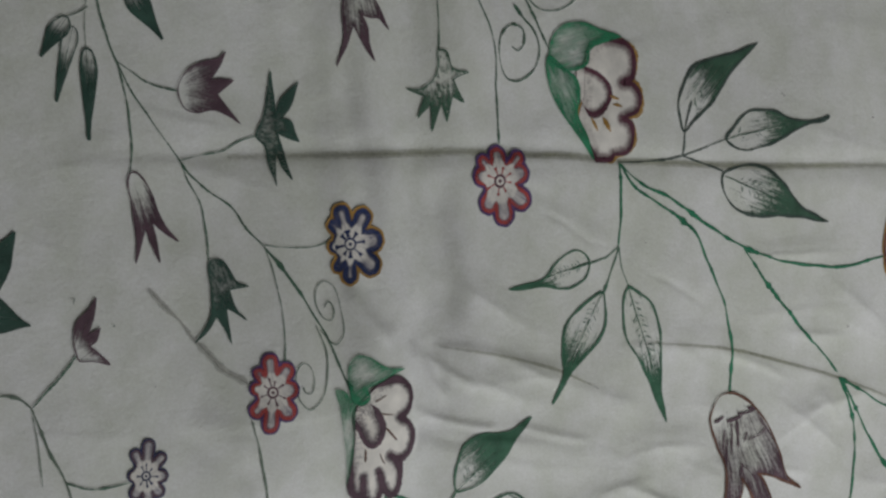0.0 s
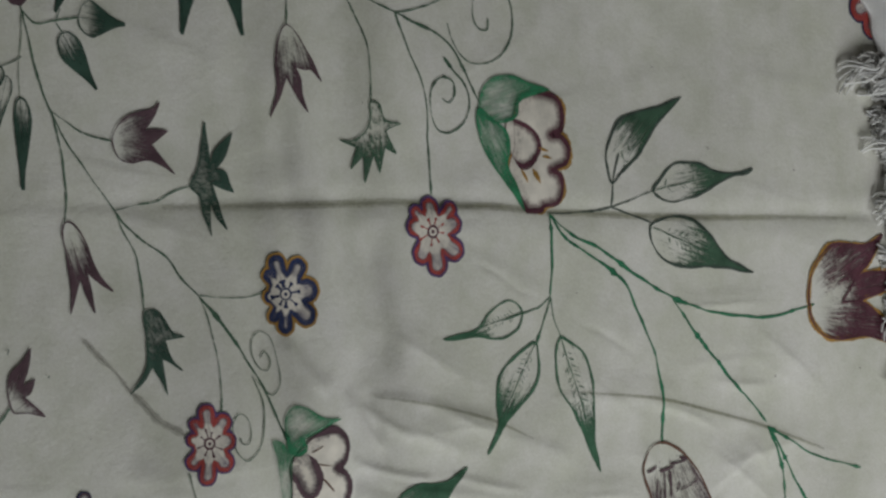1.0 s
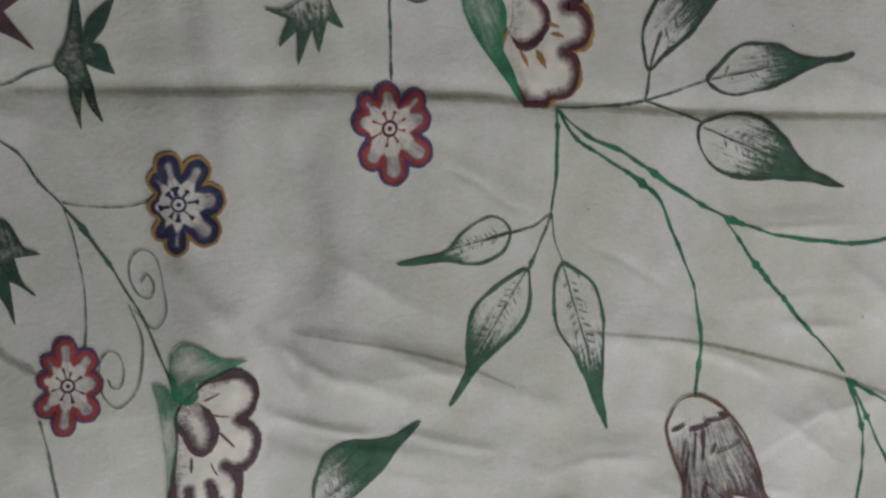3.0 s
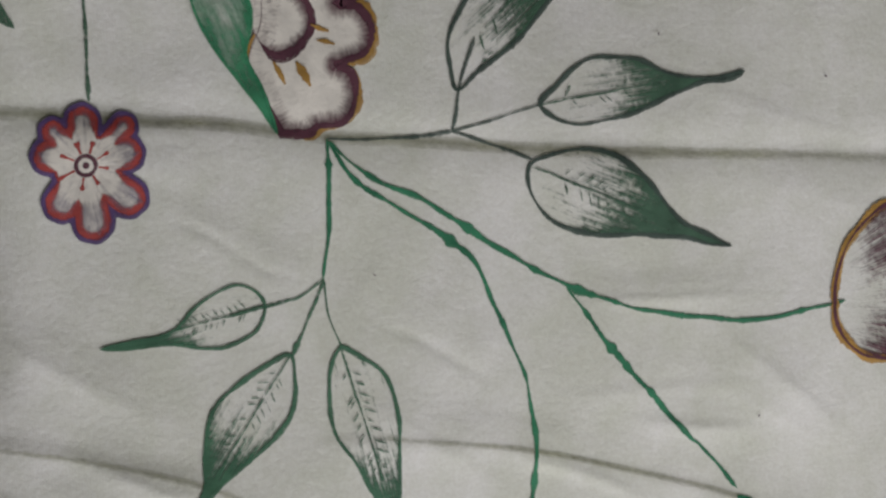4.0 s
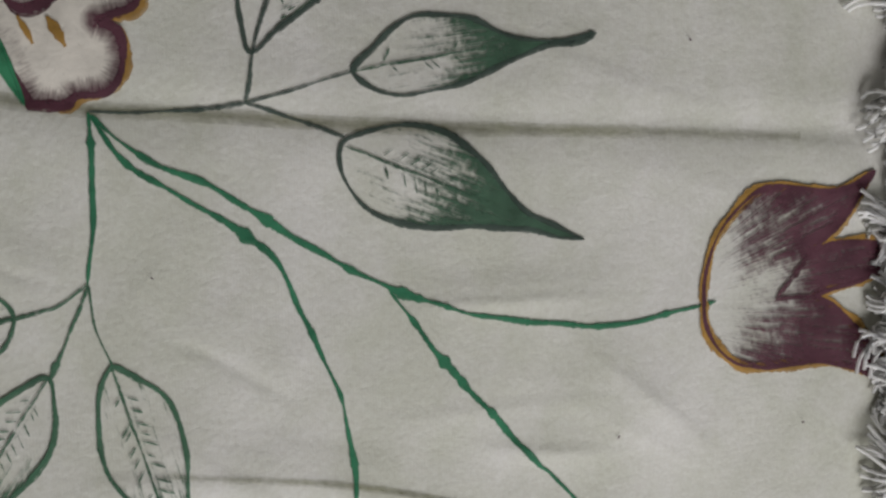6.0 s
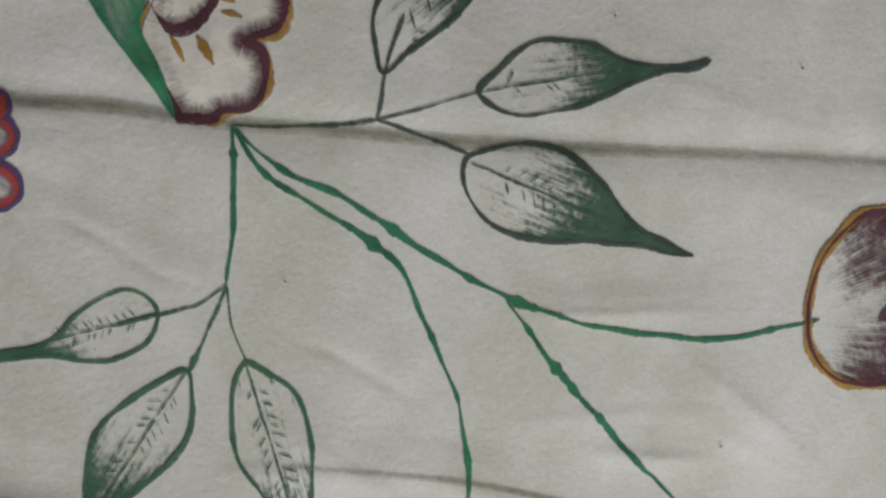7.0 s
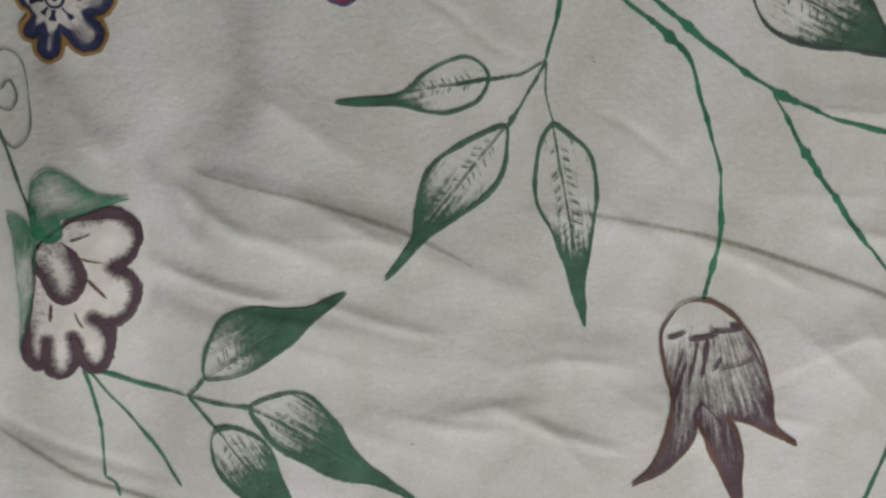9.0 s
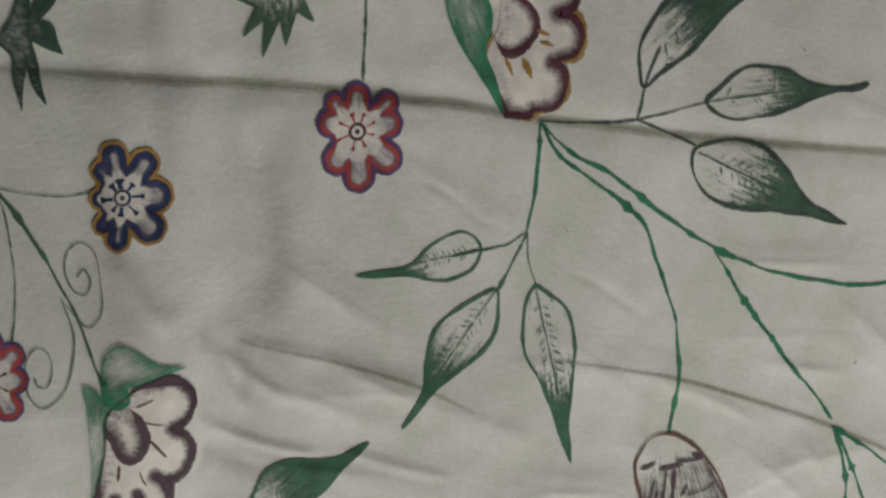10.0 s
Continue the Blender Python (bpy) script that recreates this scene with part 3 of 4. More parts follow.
def flower(centre, petals, rim, band, rim_width, band_width, kind, label):
    """A round flower of uneven petals, each given by the middle of its tip and its half width: a rim, a band that runs down the seams between the petals, a pale heart, a ring and rays."""
    LAYER[0] += 0.003
    centre, tips = np.array(centre), np.array(petals)
    size = np.linalg.norm(tips[:, :2], axis=1).mean() + tips[:, 2].mean()
    th = np.linspace(0, 2 * math.pi, 240, endpoint=False)
    out = np.stack([np.cos(th), np.sin(th)], 1)

    def depth(v):
        off = v - centre
        best = 0.56 * size - np.linalg.norm(off, axis=1)
        for x, y, r in tips * (1, 1, 1.1):
            s = np.clip(off @ (x, y) / (x * x + y * y), 0, 1)
            best = np.maximum(best, r * (0.84 + 0.16 * s) - np.linalg.norm(off - s[:, None] * (x, y), axis=1))
        return best

    def edge(inset):
        far = np.full(len(th), 0.1 * size)
        for r in np.linspace(0.1, 1.5, 200) * size:
            far = np.where(depth(centre + r * out) > inset, r, far)
        far = (np.roll(far, 1) + 2 * far + np.roll(far, -1)) / 4
        return centre + (far * (1 + 0.008 * np.sin(th * 23 + size)))[:, None] * out

    def layer(name, outline, paint, parent, ink, lift, text=""):
        v, faces = filled(outline, max(0.5, size / 28))
        off = v - centre
        r, a = np.linalg.norm(off, axis=1) / size, np.arctan2(off[:, 1], off[:, 0])
        streak = np.column_stack([np.cos(a) * 9, np.sin(a) * 9, r * 1.5 + lift * 40])
        return painted(name, v, faces, ink(depth(v), r), streak, paint, parent, text, lift)

    ob = layer("flower", edge(0.0), rim, SHEET, lambda d, r: 0.75 + 0.3 * (d > 0.2), 0.0, label)
    layer("petal_band", edge(rim_width * 0.7), band, ob, lambda d, r: 0.30 + 0.75 * ramp(d, rim_width * 0.5, rim_width * 1.4), 0.03)
    layer("pale_heart", edge(rim_width + 0.3), "cream", ob, lambda d, r: 1.05 * ramp(d + 0.55 * size * np.clip(0.62 - r, 0, 1), band_width - 0.5, band_width + 0.9), 0.06)
    layer("petal_shading", edge(rim_width + 0.3), "grey", ob, lambda d, r: 0.34 * ramp(d, band_width * 0.7, band_width) * ramp(r, 0.5, 0.66), 0.09)
    dark = "navy" if "navy" in (rim, band) else ("plum" if kind != "redflower" else "maroon")
    ribbon("ring", centre + 0.15 * size * out[::8], size * 0.06, dark, ob, True, lift=0.13, uneven=0.15)
    ribbon("eye", centre + 0.03 * size * out[::30], size * 0.05, dark, ob, True, lift=0.13, uneven=0.1)
    turns = np.unwrap(np.arctan2(tips[:, 1], tips[:, 0]))
    for k, a in enumerate(turns):
        if kind == "redflower":
            a = (a + turns[k - 1] + (2 * math.pi if k == 0 and turns[-1] > a else 0) - (2 * math.pi if k == 0 and turns[-1] < a else 0)) / 2
        a += rng.normal() * 0.06
        way = size * np.array([math.cos(a), math.sin(a)])
        tint = "red" if kind == "redflower" and band == "red" and size > 15 else dark
        ribbon("stamen", centre + np.linspace(0.19, rng.uniform(0.33, 0.47), 6)[:, None] * way, size * (0.085 if kind == "blueflower" else 0.05), tint, ob, lift=0.12, taper=False, swell=np.array([0.8, 0.7, 0.7, 0.9, 1.6, 1.2]))
    return ob


# stems of the spray under the lily
stem([(52.1, 6.2), (52.0, -5.0), (52.0, -16.3), (50.2, -31.1)], 1.00, "green")
stem([(50.2, -31.1), (48.2, -36.4), (45.1, -42.6), (40.7, -52.0)], 0.90, "deep")
stem([(50.2, -31.1), (50.6, -35.4), (51.6, -42.0), (54.7, -50.3)], 0.70, "deep")
stem([(50.2, -31.1), (46.8, -33.4), (43.0, -35.3), (34.7, -37.0), (29.2, -37.7), (23.1, -38.8)], 0.70, "deep")
stem([(52.1, 6.0), (56.7, -2.2), (63.0, -8.1), (76.0, -16.5), (85.4, -23.1), (91.4, -28.0), (95.5, -34.9), (98.8, -42.9), (102.1, -50.2), (105.5, -57.7), (108.7, -66.5), (110.8, -79.6), (111.4, -85.5), (109.9, -107.8)], 1.22, "green")
stem([(52.7, 5.6), (58.1, -0.3), (64.3, -5.0), (78.8, -12.1), (93.8, -22.5), (106.3, -30.7), (120.0, -38.6), (128.3, -42.3), (144.0, -48.2), (162.4, -52.3), (182.7, -55.4), (195.2, -54.5), (213.6, -52.1)], 1.22, "green")
stem([(120.7, -39.1), (128.1, -49.5), (136.5, -60.5), (148.8, -74.3), (162.0, -89.3), (165.4, -91.8), (178.6, -107.1)], 1.28, "green")
stem([(178.6, -109.6), (186.2, -128.1), (187.9, -143.2), (182.3, -172.1), (178.5, -185.3)], 1.20, "green")
stem([(179.3, -109.7), (188.4, -125.5), (196.8, -141.8), (206.0, -158.2), (217.7, -175.1)], 1.20, "green")
stem([(178.6, -109.6), (192.7, -118.1), (208.4, -128.2), (237.2, -139.0)], 1.00, "green")
stem([(52.1, 6.2), (66.1, 5.4), (77.9, 5.5), (86.8, 6.1)], 0.80, "ink")
stem([(86.8, 6.1), (87.6, 10.4), (88.5, 15.7), (91.2, 24.7), (93.7, 31.1)], 0.90, "ink")
stem([(86.8, 6.1), (93.1, 7.6), (100.4, 9.2), (113.7, 12.4)], 0.85, "ink")
stem([(86.8, 6.1), (93.0, 4.2), (100.0, 1.3), (110.1, -2.6)], 0.85, "ink")
# leaves of the spray
leaf((109.3, -4.4), (174.6, -32.4), ((0.06, 4.6), (0.17, 8.9), (0.31, 11.8), (0.42, 10.4), (0.53, 8.2), (0.63, 4.1), (0.74, 1.3), (0.85, 0.5)), ((0.03, -5.4), (0.10, -9.7), (0.19, -11.9), (0.33, -12.0), (0.46, -9.4), (0.62, -5.6), (0.78, -2.8), (0.90, -1.7)), "dark", 0.38, rib=True)
leaf((113.0, 12.1), (176.5, 18.3), ((0.08, 4.0), (0.17, 8.0), (0.27, 10.1), (0.36, 9.9), (0.49, 8.0), (0.60, 4.0), (0.72, 0.9), (0.85, -0.4)), ((0.07, -4.9), (0.17, -7.1), (0.26, -7.5), (0.39, -7.2), (0.53, -5.5), (0.68, -2.7), (0.79, -1.2), (0.91, -1.6)), "dark", 0.41)
leaf((88.4, 17.5), (137.1, 55.4), ((0.03, 5.4), (0.09, 11.0), (0.20, 15.0), (0.34, 17.5), (0.46, 16.4), (0.66, 9.8), (0.81, 4.8)), ((0.11, -0.4), (0.26, -1.1), (0.40, -1.5), (0.55, 0.1), (0.67, 0.7), (0.86, 0.2)), "dark", 0.36, rib=False)
leaf((34.0, -36.7), (-9.6, -43.5), ((0.07, 5.6), (0.16, 7.5), (0.29, 8.2), (0.42, 6.7), (0.56, 4.1), (0.73, 2.3), (0.91, 1.3)), ((0.04, -4.3), (0.15, -7.2), (0.30, -6.4), (0.42, -4.1), (0.54, -0.4), (0.65, 0.6), (0.79, 0.1)), "deep", 0.52)
leaf((40.6, -50.8), (8.0, -95.8), ((0.11, 5.5), (0.20, 8.5), (0.29, 9.4), (0.42, 7.8), (0.59, 4.6), (0.75, 1.2), (0.89, 1.1)), ((0.13, -4.9), (0.28, -9.0), (0.39, -10.4), (0.50, -9.1), (0.62, -5.6), (0.74, -1.7), (0.84, -1.3)), "deep", 0.50)
leaf((54.4, -50.3), (72.0, -114.4), ((0.07, 4.8), (0.16, 8.9), (0.25, 10.3), (0.35, 9.8), (0.49, 7.6), (0.61, 5.5), (0.76, 2.3), (0.88, 0.7)), ((0.05, -3.5), (0.16, -6.5), (0.25, -8.1), (0.36, -8.0), (0.50, -5.3), (0.66, -2.9), (0.84, -1.4)), "deep", 0.55)
# vine above the lily
stem([(-21.5, 97.2), (-19.3, 90.4), (-15.9, 80.8), (-11.1, 70.0), (-8.3, 59.1), (-8.4, 44.6), (-8.6, 18.8)], 0.75, "dark")
stem([(-59.2, 120.7), (-52.9, 117.2), (-45.2, 112.3), (-35.0, 103.8), (-21.5, 97.2), (-13.4, 93.5), (-0.9, 88.0), (5.9, 82.6), (11.6, 73.0), (16.1, 63.0), (20.0, 56.2)], 0.88, "dark")
stem([(-42.5, 111.8), (-34.3, 111.9), (-27.2, 113.7), (-19.3, 118.2), (-10.9, 124.4)], 0.70, "dark")
stem([(-21.5, 97.2), (-10.1, 98.5), (1.7, 102.2), (14.0, 108.1), (25.0, 114.5), (34.7, 120.5), (43.2, 128.6)], 0.79, "dark")
stem([(-47.7, 114.3), (-44.3, 106.3), (-40.4, 97.7), (-36.3, 86.8), (-35.1, 78.5), (-36.0, 59.3)], 0.70, "dark")
stem([(5.3, 92.5), (7.0, 85.1), (11.4, 78.0), (17.1, 74.4), (26.2, 74.9), (34.3, 79.5), (39.4, 88.5), (39.7, 98.8), (35.1, 106.4), (29.2, 109.6), (23.0, 107.9), (19.4, 100.8), (19.3, 93.2), (22.0, 89.1), (25.9, 89.1), (26.9, 93.9)], 0.70, "dark")
stem([(2.0, 77.6), (6.5, 71.6), (11.8, 65.6), (13.8, 56.8), (10.5, 49.4), (2.7, 45.1), (-3.0, 46.5), (-6.1, 54.3), (-6.0, 62.8), (-2.6, 67.7), (1.8, 69.0), (6.0, 66.7), (6.2, 61.8), (3.2, 58.1), (-0.4, 59.7)], 0.79, "dark")
stem([(-70.5, 131.1), (-71.2, 116.7), (-72.1, 104.9), (-73.4, 92.4)], 0.62, "dark")
# long vine with hanging blooms
stem([(-182.9, 106.2), (-181.8, 101.4), (-180.3, 92.8), (-178.5, 81.4), (-176.3, 70.9), (-173.7, 62.8), (-168.9, 51.4), (-161.4, 38.6), (-152.2, 24.2), (-148.3, 17.6), (-142.2, 11.3), (-132.4, 3.4), (-127.0, -5.6), (-120.8, -13.1)], 0.70, "dark")
stem([(-120.8, -13.1), (-111.1, -27.2), (-101.4, -45.2), (-96.6, -55.8), (-93.0, -67.6), (-89.4, -74.9)], 0.95, "dark")
stem([(-181.9, 100.6), (-176.9, 95.5), (-169.9, 96.1), (-160.2, 97.4)], 0.66, "dark")
stem([(-168.9, 96.1), (-168.0, 98.1), (-166.8, 100.9)], 0.57, "dark")
stem([(-169.0, 95.4), (-167.6, 93.4), (-165.9, 91.1)], 0.57, "dark")
stem([(-182.1, 98.9), (-182.5, 90.7), (-184.5, 79.3), (-184.9, 67.8)], 0.45, "faint")
stem([(-182.9, 83.4), (-186.4, 81.4), (-191.0, 79.9)], 0.60, "faint")
stem([(-173.7, 62.8), (-168.5, 58.6), (-162.2, 53.9), (-150.3, 49.8)], 0.61, "dark")
stem([(-173.2, 61.3), (-171.6, 52.6), (-170.5, 41.5), (-170.6, 28.1), (-172.4, 19.6)], 0.61, "dark")
stem([(-152.3, 23.4), (-143.3, 24.7), (-134.2, 25.6), (-127.1, 28.7), (-118.8, 30.6)], 0.66, "dark")
stem([(-151.5, 22.5), (-149.5, 15.9), (-145.0, 6.0), (-143.8, -3.5), (-143.8, -16.3)], 0.57, "dark")
stem([(-120.7, -12.5), (-113.6, -14.1), (-104.7, -15.3), (-98.1, -15.1), (-92.1, -13.9)], 0.57, "dark")
stem([(-120.4, -13.9), (-118.1, -23.0), (-116.5, -34.4), (-116.0, -45.6), (-117.5, -60.8)], 0.57, "dark")
stem([(-101.2, -48.2), (-95.0, -55.4), (-91.0, -51.3), (-90.9, -41.8), (-92.9, -32.2), (-97.1, -29.5), (-100.5, -32.0), (-101.4, -37.9), (-99.0, -44.0), (-95.6, -45.4), (-93.9, -41.6), (-95.9, -37.8), (-98.1, -40.1)], 0.50, "faint")
stem([(-102.4, -46.5), (-99.1, -58.2), (-99.9, -68.4), (-102.9, -76.1), (-108.6, -79.8), (-112.5, -75.8), (-113.9, -69.7), (-112.9, -63.8), (-109.8, -61.0), (-106.7, -63.1), (-105.6, -68.2), (-107.3, -73.0), (-110.0, -72.7), (-110.8, -70.1)], 0.60, "faint")
stem([(-133.1, -80.7), (-131.1, -93.6), (-128.8, -113.3), (-128.2, -124.6)], 0.80, "faint")
# broad pale grey streak, laid on with the stem brush
stem([(-169.5, -24.8), (-162.1, -33.1), (-154.3, -43.6), (-143.8, -57.6), (-132.0, -67.3)], 2.60, "pale_grey")
# sprig under the second lily
stem([(-76.9, -121.0), (-73.8, -130.5), (-71.7, -140.7), (-70.7, -150.8), (-70.6, -156.5)], 0.80, "green")
stem([(-75.7, -121.1), (-69.7, -129.8), (-61.6, -140.4), (-54.2, -151.1), (-48.5, -161.2)], 0.90, "green")
stem([(-74.3, -121.2), (-63.7, -126.2), (-54.8, -129.5), (-47.6, -131.6)], 1.20, "green")
stem([(-47.6, -131.6), (-45.0, -129.0), (-42.8, -125.5)], 1.00, "deep")
stem([(-47.6, -131.6), (-38.5, -133.6), (-29.0, -135.3)], 1.00, "deep")
stem([(-47.6, -131.6), (-42.9, -137.2), (-38.9, -142.1)], 1.00, "deep")
stem([(-70.6, -156.5), (-67.5, -159.2), (-66.2, -163.4)], 0.80, "green")
leaf((-42.9, -125.5), (-3.7, -99.8), ((0.06, 5.0), (0.17, 10.2), (0.27, 13.4), (0.39, 14.0), (0.52, 11.6), (0.66, 5.4), (0.76, 2.2), (0.86, 1.6)), ((0.07, -2.3), (0.16, -4.0), (0.31, -4.9), (0.45, -4.7), (0.59, -3.7), (0.71, -1.9), (0.80, -1.5), (0.90, -0.9)), "deep", 0.26)
leaf((-29.3, -135.3), (23.3, -171.3), ((0.04, 5.7), (0.13, 10.7), (0.22, 11.6), (0.36, 9.5), (0.53, 4.9), (0.66, 2.3), (0.81, 1.4)), ((0.12, -4.2), (0.20, -6.1), (0.34, -7.0), (0.48, -6.5), (0.62, -5.3), (0.73, -2.3), (0.83, -0.8)), "deep", 0.25)
leaf((-38.9, -142.1), (-8.2, -187.4), (0.27, 8.7), (0.29, 7.0), "deep", 0.25, 1.5)
# small leaves of the far vine
leaf((-160.2, 97.4), (-141.8, 94.2), (0.24, 6.7), (0.35, 6.4), "forest", 0.30, 1.6)
leaf((-167.0, 91.6), (-155.0, 70.0), (0.26, 4.1), (0.36, 4.8), "forest", 0.22, 1.4)
leaf((-157.4, 122.0), (-168.8, 99.5), (0.40, 2.6), (0.53, 2.6), "forest", 0.30, 1.4)
leaf((-184.8, 68.0), (-186.8, 34.0), (0.27, 3.6), (0.24, 2.0), "forest", 0.20, 1.3)
leaf((-189.2, 76.2), (-197.8, 48.9), (0.18, 2.5), (0.26, 2.7), "forest", 0.45, 1.4)
leaf((-191.0, 79.8), (-202.2, 65.8), (0.31, 3.0), (0.44, 3.4), "forest", 0.35, 1.6)
leaf((-106.3, 137.5), (-118.5, 90.2), (0.40, 3.9), (0.49, 4.5), "forest", 0.25, 1.3)
leaf((-101.4, 138.9), (-92.2, 89.4), (0.48, 5.7), (0.45, 3.3), "forest", 0.25, 1.3)
leaf((-238.4, -25.0), (-215.5, -32.5), (0.46, 7.2), (0.57, 4.5), "forest", 0.30, 1.6)
leaf((-229.6, -20.8), (-218.2, 2.4), (0.64, 5.2), (0.51, 3.0), "forest", 0.10, 1.3)
# left end of the cloth: small vine
stem([(-232.7, -56.5), (-226.8, -57.4), (-221.9, -59.2), (-217.8, -63.0)], 0.80, "faint")
stem([(-217.8, -63.0), (-208.2, -54.9), (-199.5, -46.1)], 0.80, "dark")
stem([(-217.8, -63.0), (-213.5, -78.6), (-207.6, -93.6), (-205.4, -103.7)], 0.80, "faint")
stem([(-217.7, -66.2), (-216.9, -78.0), (-216.7, -93.0)], 0.40, "faint")
stem([(-208.2, -92.8), (-199.5, -96.8), (-188.8, -97.6), (-180.2, -96.8)], 0.80, "dark")
# round flowers
flower((-10.5, 3.3), ((-0.1, 10.7, 4.5), (10.0, 9.1, 3.6), (9.8, 2.4, 4.9), (10.0, -8.8, 5.1), (1.1, -14.4, 5.1), (-6.1, -8.9, 5.0), (-8.8, 2.8, 4.6), (-7.4, 8.6, 3.7)), "violet", "red", 1.5, 3.1, "redflower", "violet-rimmed red round flower")
flower((-84.3, -15.9), ((-2.4, 12.7, 4.2), (6.7, 10.2, 4.5), (9.9, 0.5, 5.4), (8.0, -9.0, 5.2), (-1.5, -12.9, 3.7), (-5.7, -8.6, 3.0), (-6.2, -0.4, 3.4), (-5.8, 8.0, 3.4)), "gold", "navy", 1.3, 3.5, "blueflower", "gold-rimmed navy blue round flower")
flower((-123.7, -70.6), ((0.1, 11.9, 3.7), (6.3, 7.5, 3.8), (7.0, 0.0, 4.0), (5.1, -8.1, 4.2), (-2.3, -12.6, 3.7), (-7.2, -6.3, 3.4), (-6.5, 2.3, 2.9), (-5.0, 8.2, 2.7)), "violet", "red", 1.0, 2.6, "redflower", "blue-tipped bright red round flower")
flower((-176.8, -95.7), ((2.1, 11.4, 2.7), (6.5, 6.0, 2.4), (6.1, -1.0, 2.7), (4.4, -6.7, 2.7), (0.2, -9.1, 2.7), (-4.5, -6.1, 2.7), (-4.8, 0.8, 2.4), (-3.2, 8.7, 2.4)), "navy", "plum", 0.6, 1.5, "greyflower", "greyish navy round flower")
flower((274.0, 100.0), [(17 * math.cos(a), 15 * math.sin(a), 7.0) for a in np.arange(8) * math.pi / 4 + 0.3], "navy", "red", 1.4, 5.0, "redflower", "red round flower with navy petal tips")
# tulip-shaped blooms
tulip([(209.7, -51.5), (210.0, -44.4), (212.4, -37.1), (217.5, -29.5), (224.4, -24.4), (231.9, -23.0), (240.9, -24.5), (248.5, -25.5), (255.5, -24.3), (262.4, -21.5, 1), (257.5, -28.3), (251.7, -35.2), (243.8, -41.1, 1), (249.5, -39.9), (256.9, -39.5), (264.5, -41.2), (277.3, -46.4, 1), (264.7, -49.7), (252.5, -52.1), (243.7, -53.8, 1), (249.8, -56.1), (256.8, -62.0), (263.8, -69.4), (275.5, -85.0, 1), (263.4, -78.0), (256.6, -74.7), (247.3, -72.4), (237.3, -71.7), (228.4, -71.8), (220.3, -69.5), (213.5, -64.1), (210.4, -57.7)], "maroon", "gold", 0.26, 0.36)
tulip([(109.2, -106.8), (102.2, -108.2), (97.9, -115.2), (98.1, -121.5), (101.0, -132.1), (103.4, -137.6), (103.7, -149.4), (102.3, -157.8), (99.4, -165.1), (94.5, -170.4, 1), (101.9, -167.5), (108.9, -161.8), (112.5, -155.6), (113.0, -147.6, 1), (119.6, -159.5), (126.7, -171.3), (131.0, -178.5), (134.4, -184.4, 1), (133.0, -172.0), (131.2, -160.6), (127.3, -151.4), (123.5, -147.8, 1), (128.0, -148.9), (138.6, -153.5), (150.7, -159.6, 1), (141.7, -151.5), (137.2, -136.9), (130.7, -123.5), (122.9, -114.4), (114.6, -108.3)], "plum", "", 0.55, 0.30, "ochre")
tulip([(-73.6, 92.7), (-77.3, 87.3), (-79.1, 78.0), (-79.2, 69.9), (-79.9, 64.2), (-82.8, 55.8, 1), (-78.7, 63.1), (-75.2, 72.1, 1), (-72.6, 66.4), (-69.8, 61.5), (-66.5, 56.8, 1), (-68.8, 63.9), (-69.1, 70.9), (-71.3, 75.8, 1), (-66.8, 74.4), (-63.4, 74.3), (-58.7, 69.4, 1), (-62.6, 77.8), (-66.0, 83.8), (-69.0, 89.0)], "plum", "", 0.45, 0.25)
tulip([(-150.3, 49.8), (-148.4, 54.8), (-143.5, 59.0), (-137.5, 60.8), (-132.8, 61.3), (-129.7, 63.9, 1), (-132.3, 58.6), (-136.8, 53.1, 1), (-133.4, 53.6), (-126.9, 52.7, 1), (-131.3, 49.6), (-134.2, 47.8, 1), (-130.6, 42.8), (-125.5, 35.6, 1), (-130.9, 39.5), (-136.4, 41.8), (-143.3, 41.3), (-148.2, 43.4)], "plum", "", 0.35, 0.35)
tulip([(-172.2, 20.2), (-173.4, 16.5), (-172.8, 10.0), (-172.3, 2.8), (-171.8, -5.6), (-173.1, -14.3, 1), (-170.5, -7.8), (-167.8, -0.8, 1), (-166.2, -7.2), (-163.6, -14.8, 1), (-164.1, -7.4), (-165.3, 1.1, 1), (-161.9, -2.3), (-155.4, -7.5, 1), (-159.7, -1.5), (-162.4, 5.0), (-164.1, 11.5), (-166.9, 17.0), (-170.0, 20.2)], "plum", "", 0.3, 0.1)
tulip([(-199.1, -46.6), (-200.0, -40.1), (-198.4, -33.9), (-193.8, -29.8), (-189.8, -25.0, 1), (-191.5, -32.7), (-194.2, -38.7, 1), (-189.3, -36.6, 1), (-191.3, -41.3), (-194.2, -43.0, 1), (-191.6, -45.5), (-186.8, -51.1, 1), (-193.0, -49.0), (-198.2, -48.2)], "plum", "", 0.10)
tulip([(-200.1, 121.2), (-189.6, 127.9), (-179.3, 126.2), (-175.4, 115.8), (-176.5, 108.5), (-179.0, 104.8, 1), (-181.7, 102.0, 1), (-185.3, 103.0), (-187.2, 105.0), (-195.3, 104.7)], "plum", "", 0.10)
stem([(232.2, -53.5), (237.8, -47.4), (243.5, -41.3)], 1.60, "maroon")
stem([(231.8, -53.9), (237.9, -53.4), (243.7, -53.8)], 1.60, "maroon")
stem([(113.2, -140.9), (117.8, -145.2), (123.0, -151.3)], 0.80, "plum")
stem([(111.9, -147.4), (113.5, -143.3), (114.8, -140.9)], 0.80, "plum")
stem([(103.5, -144.4), (105.3, -138.4), (107.3, -128.4)], 0.80, "plum")
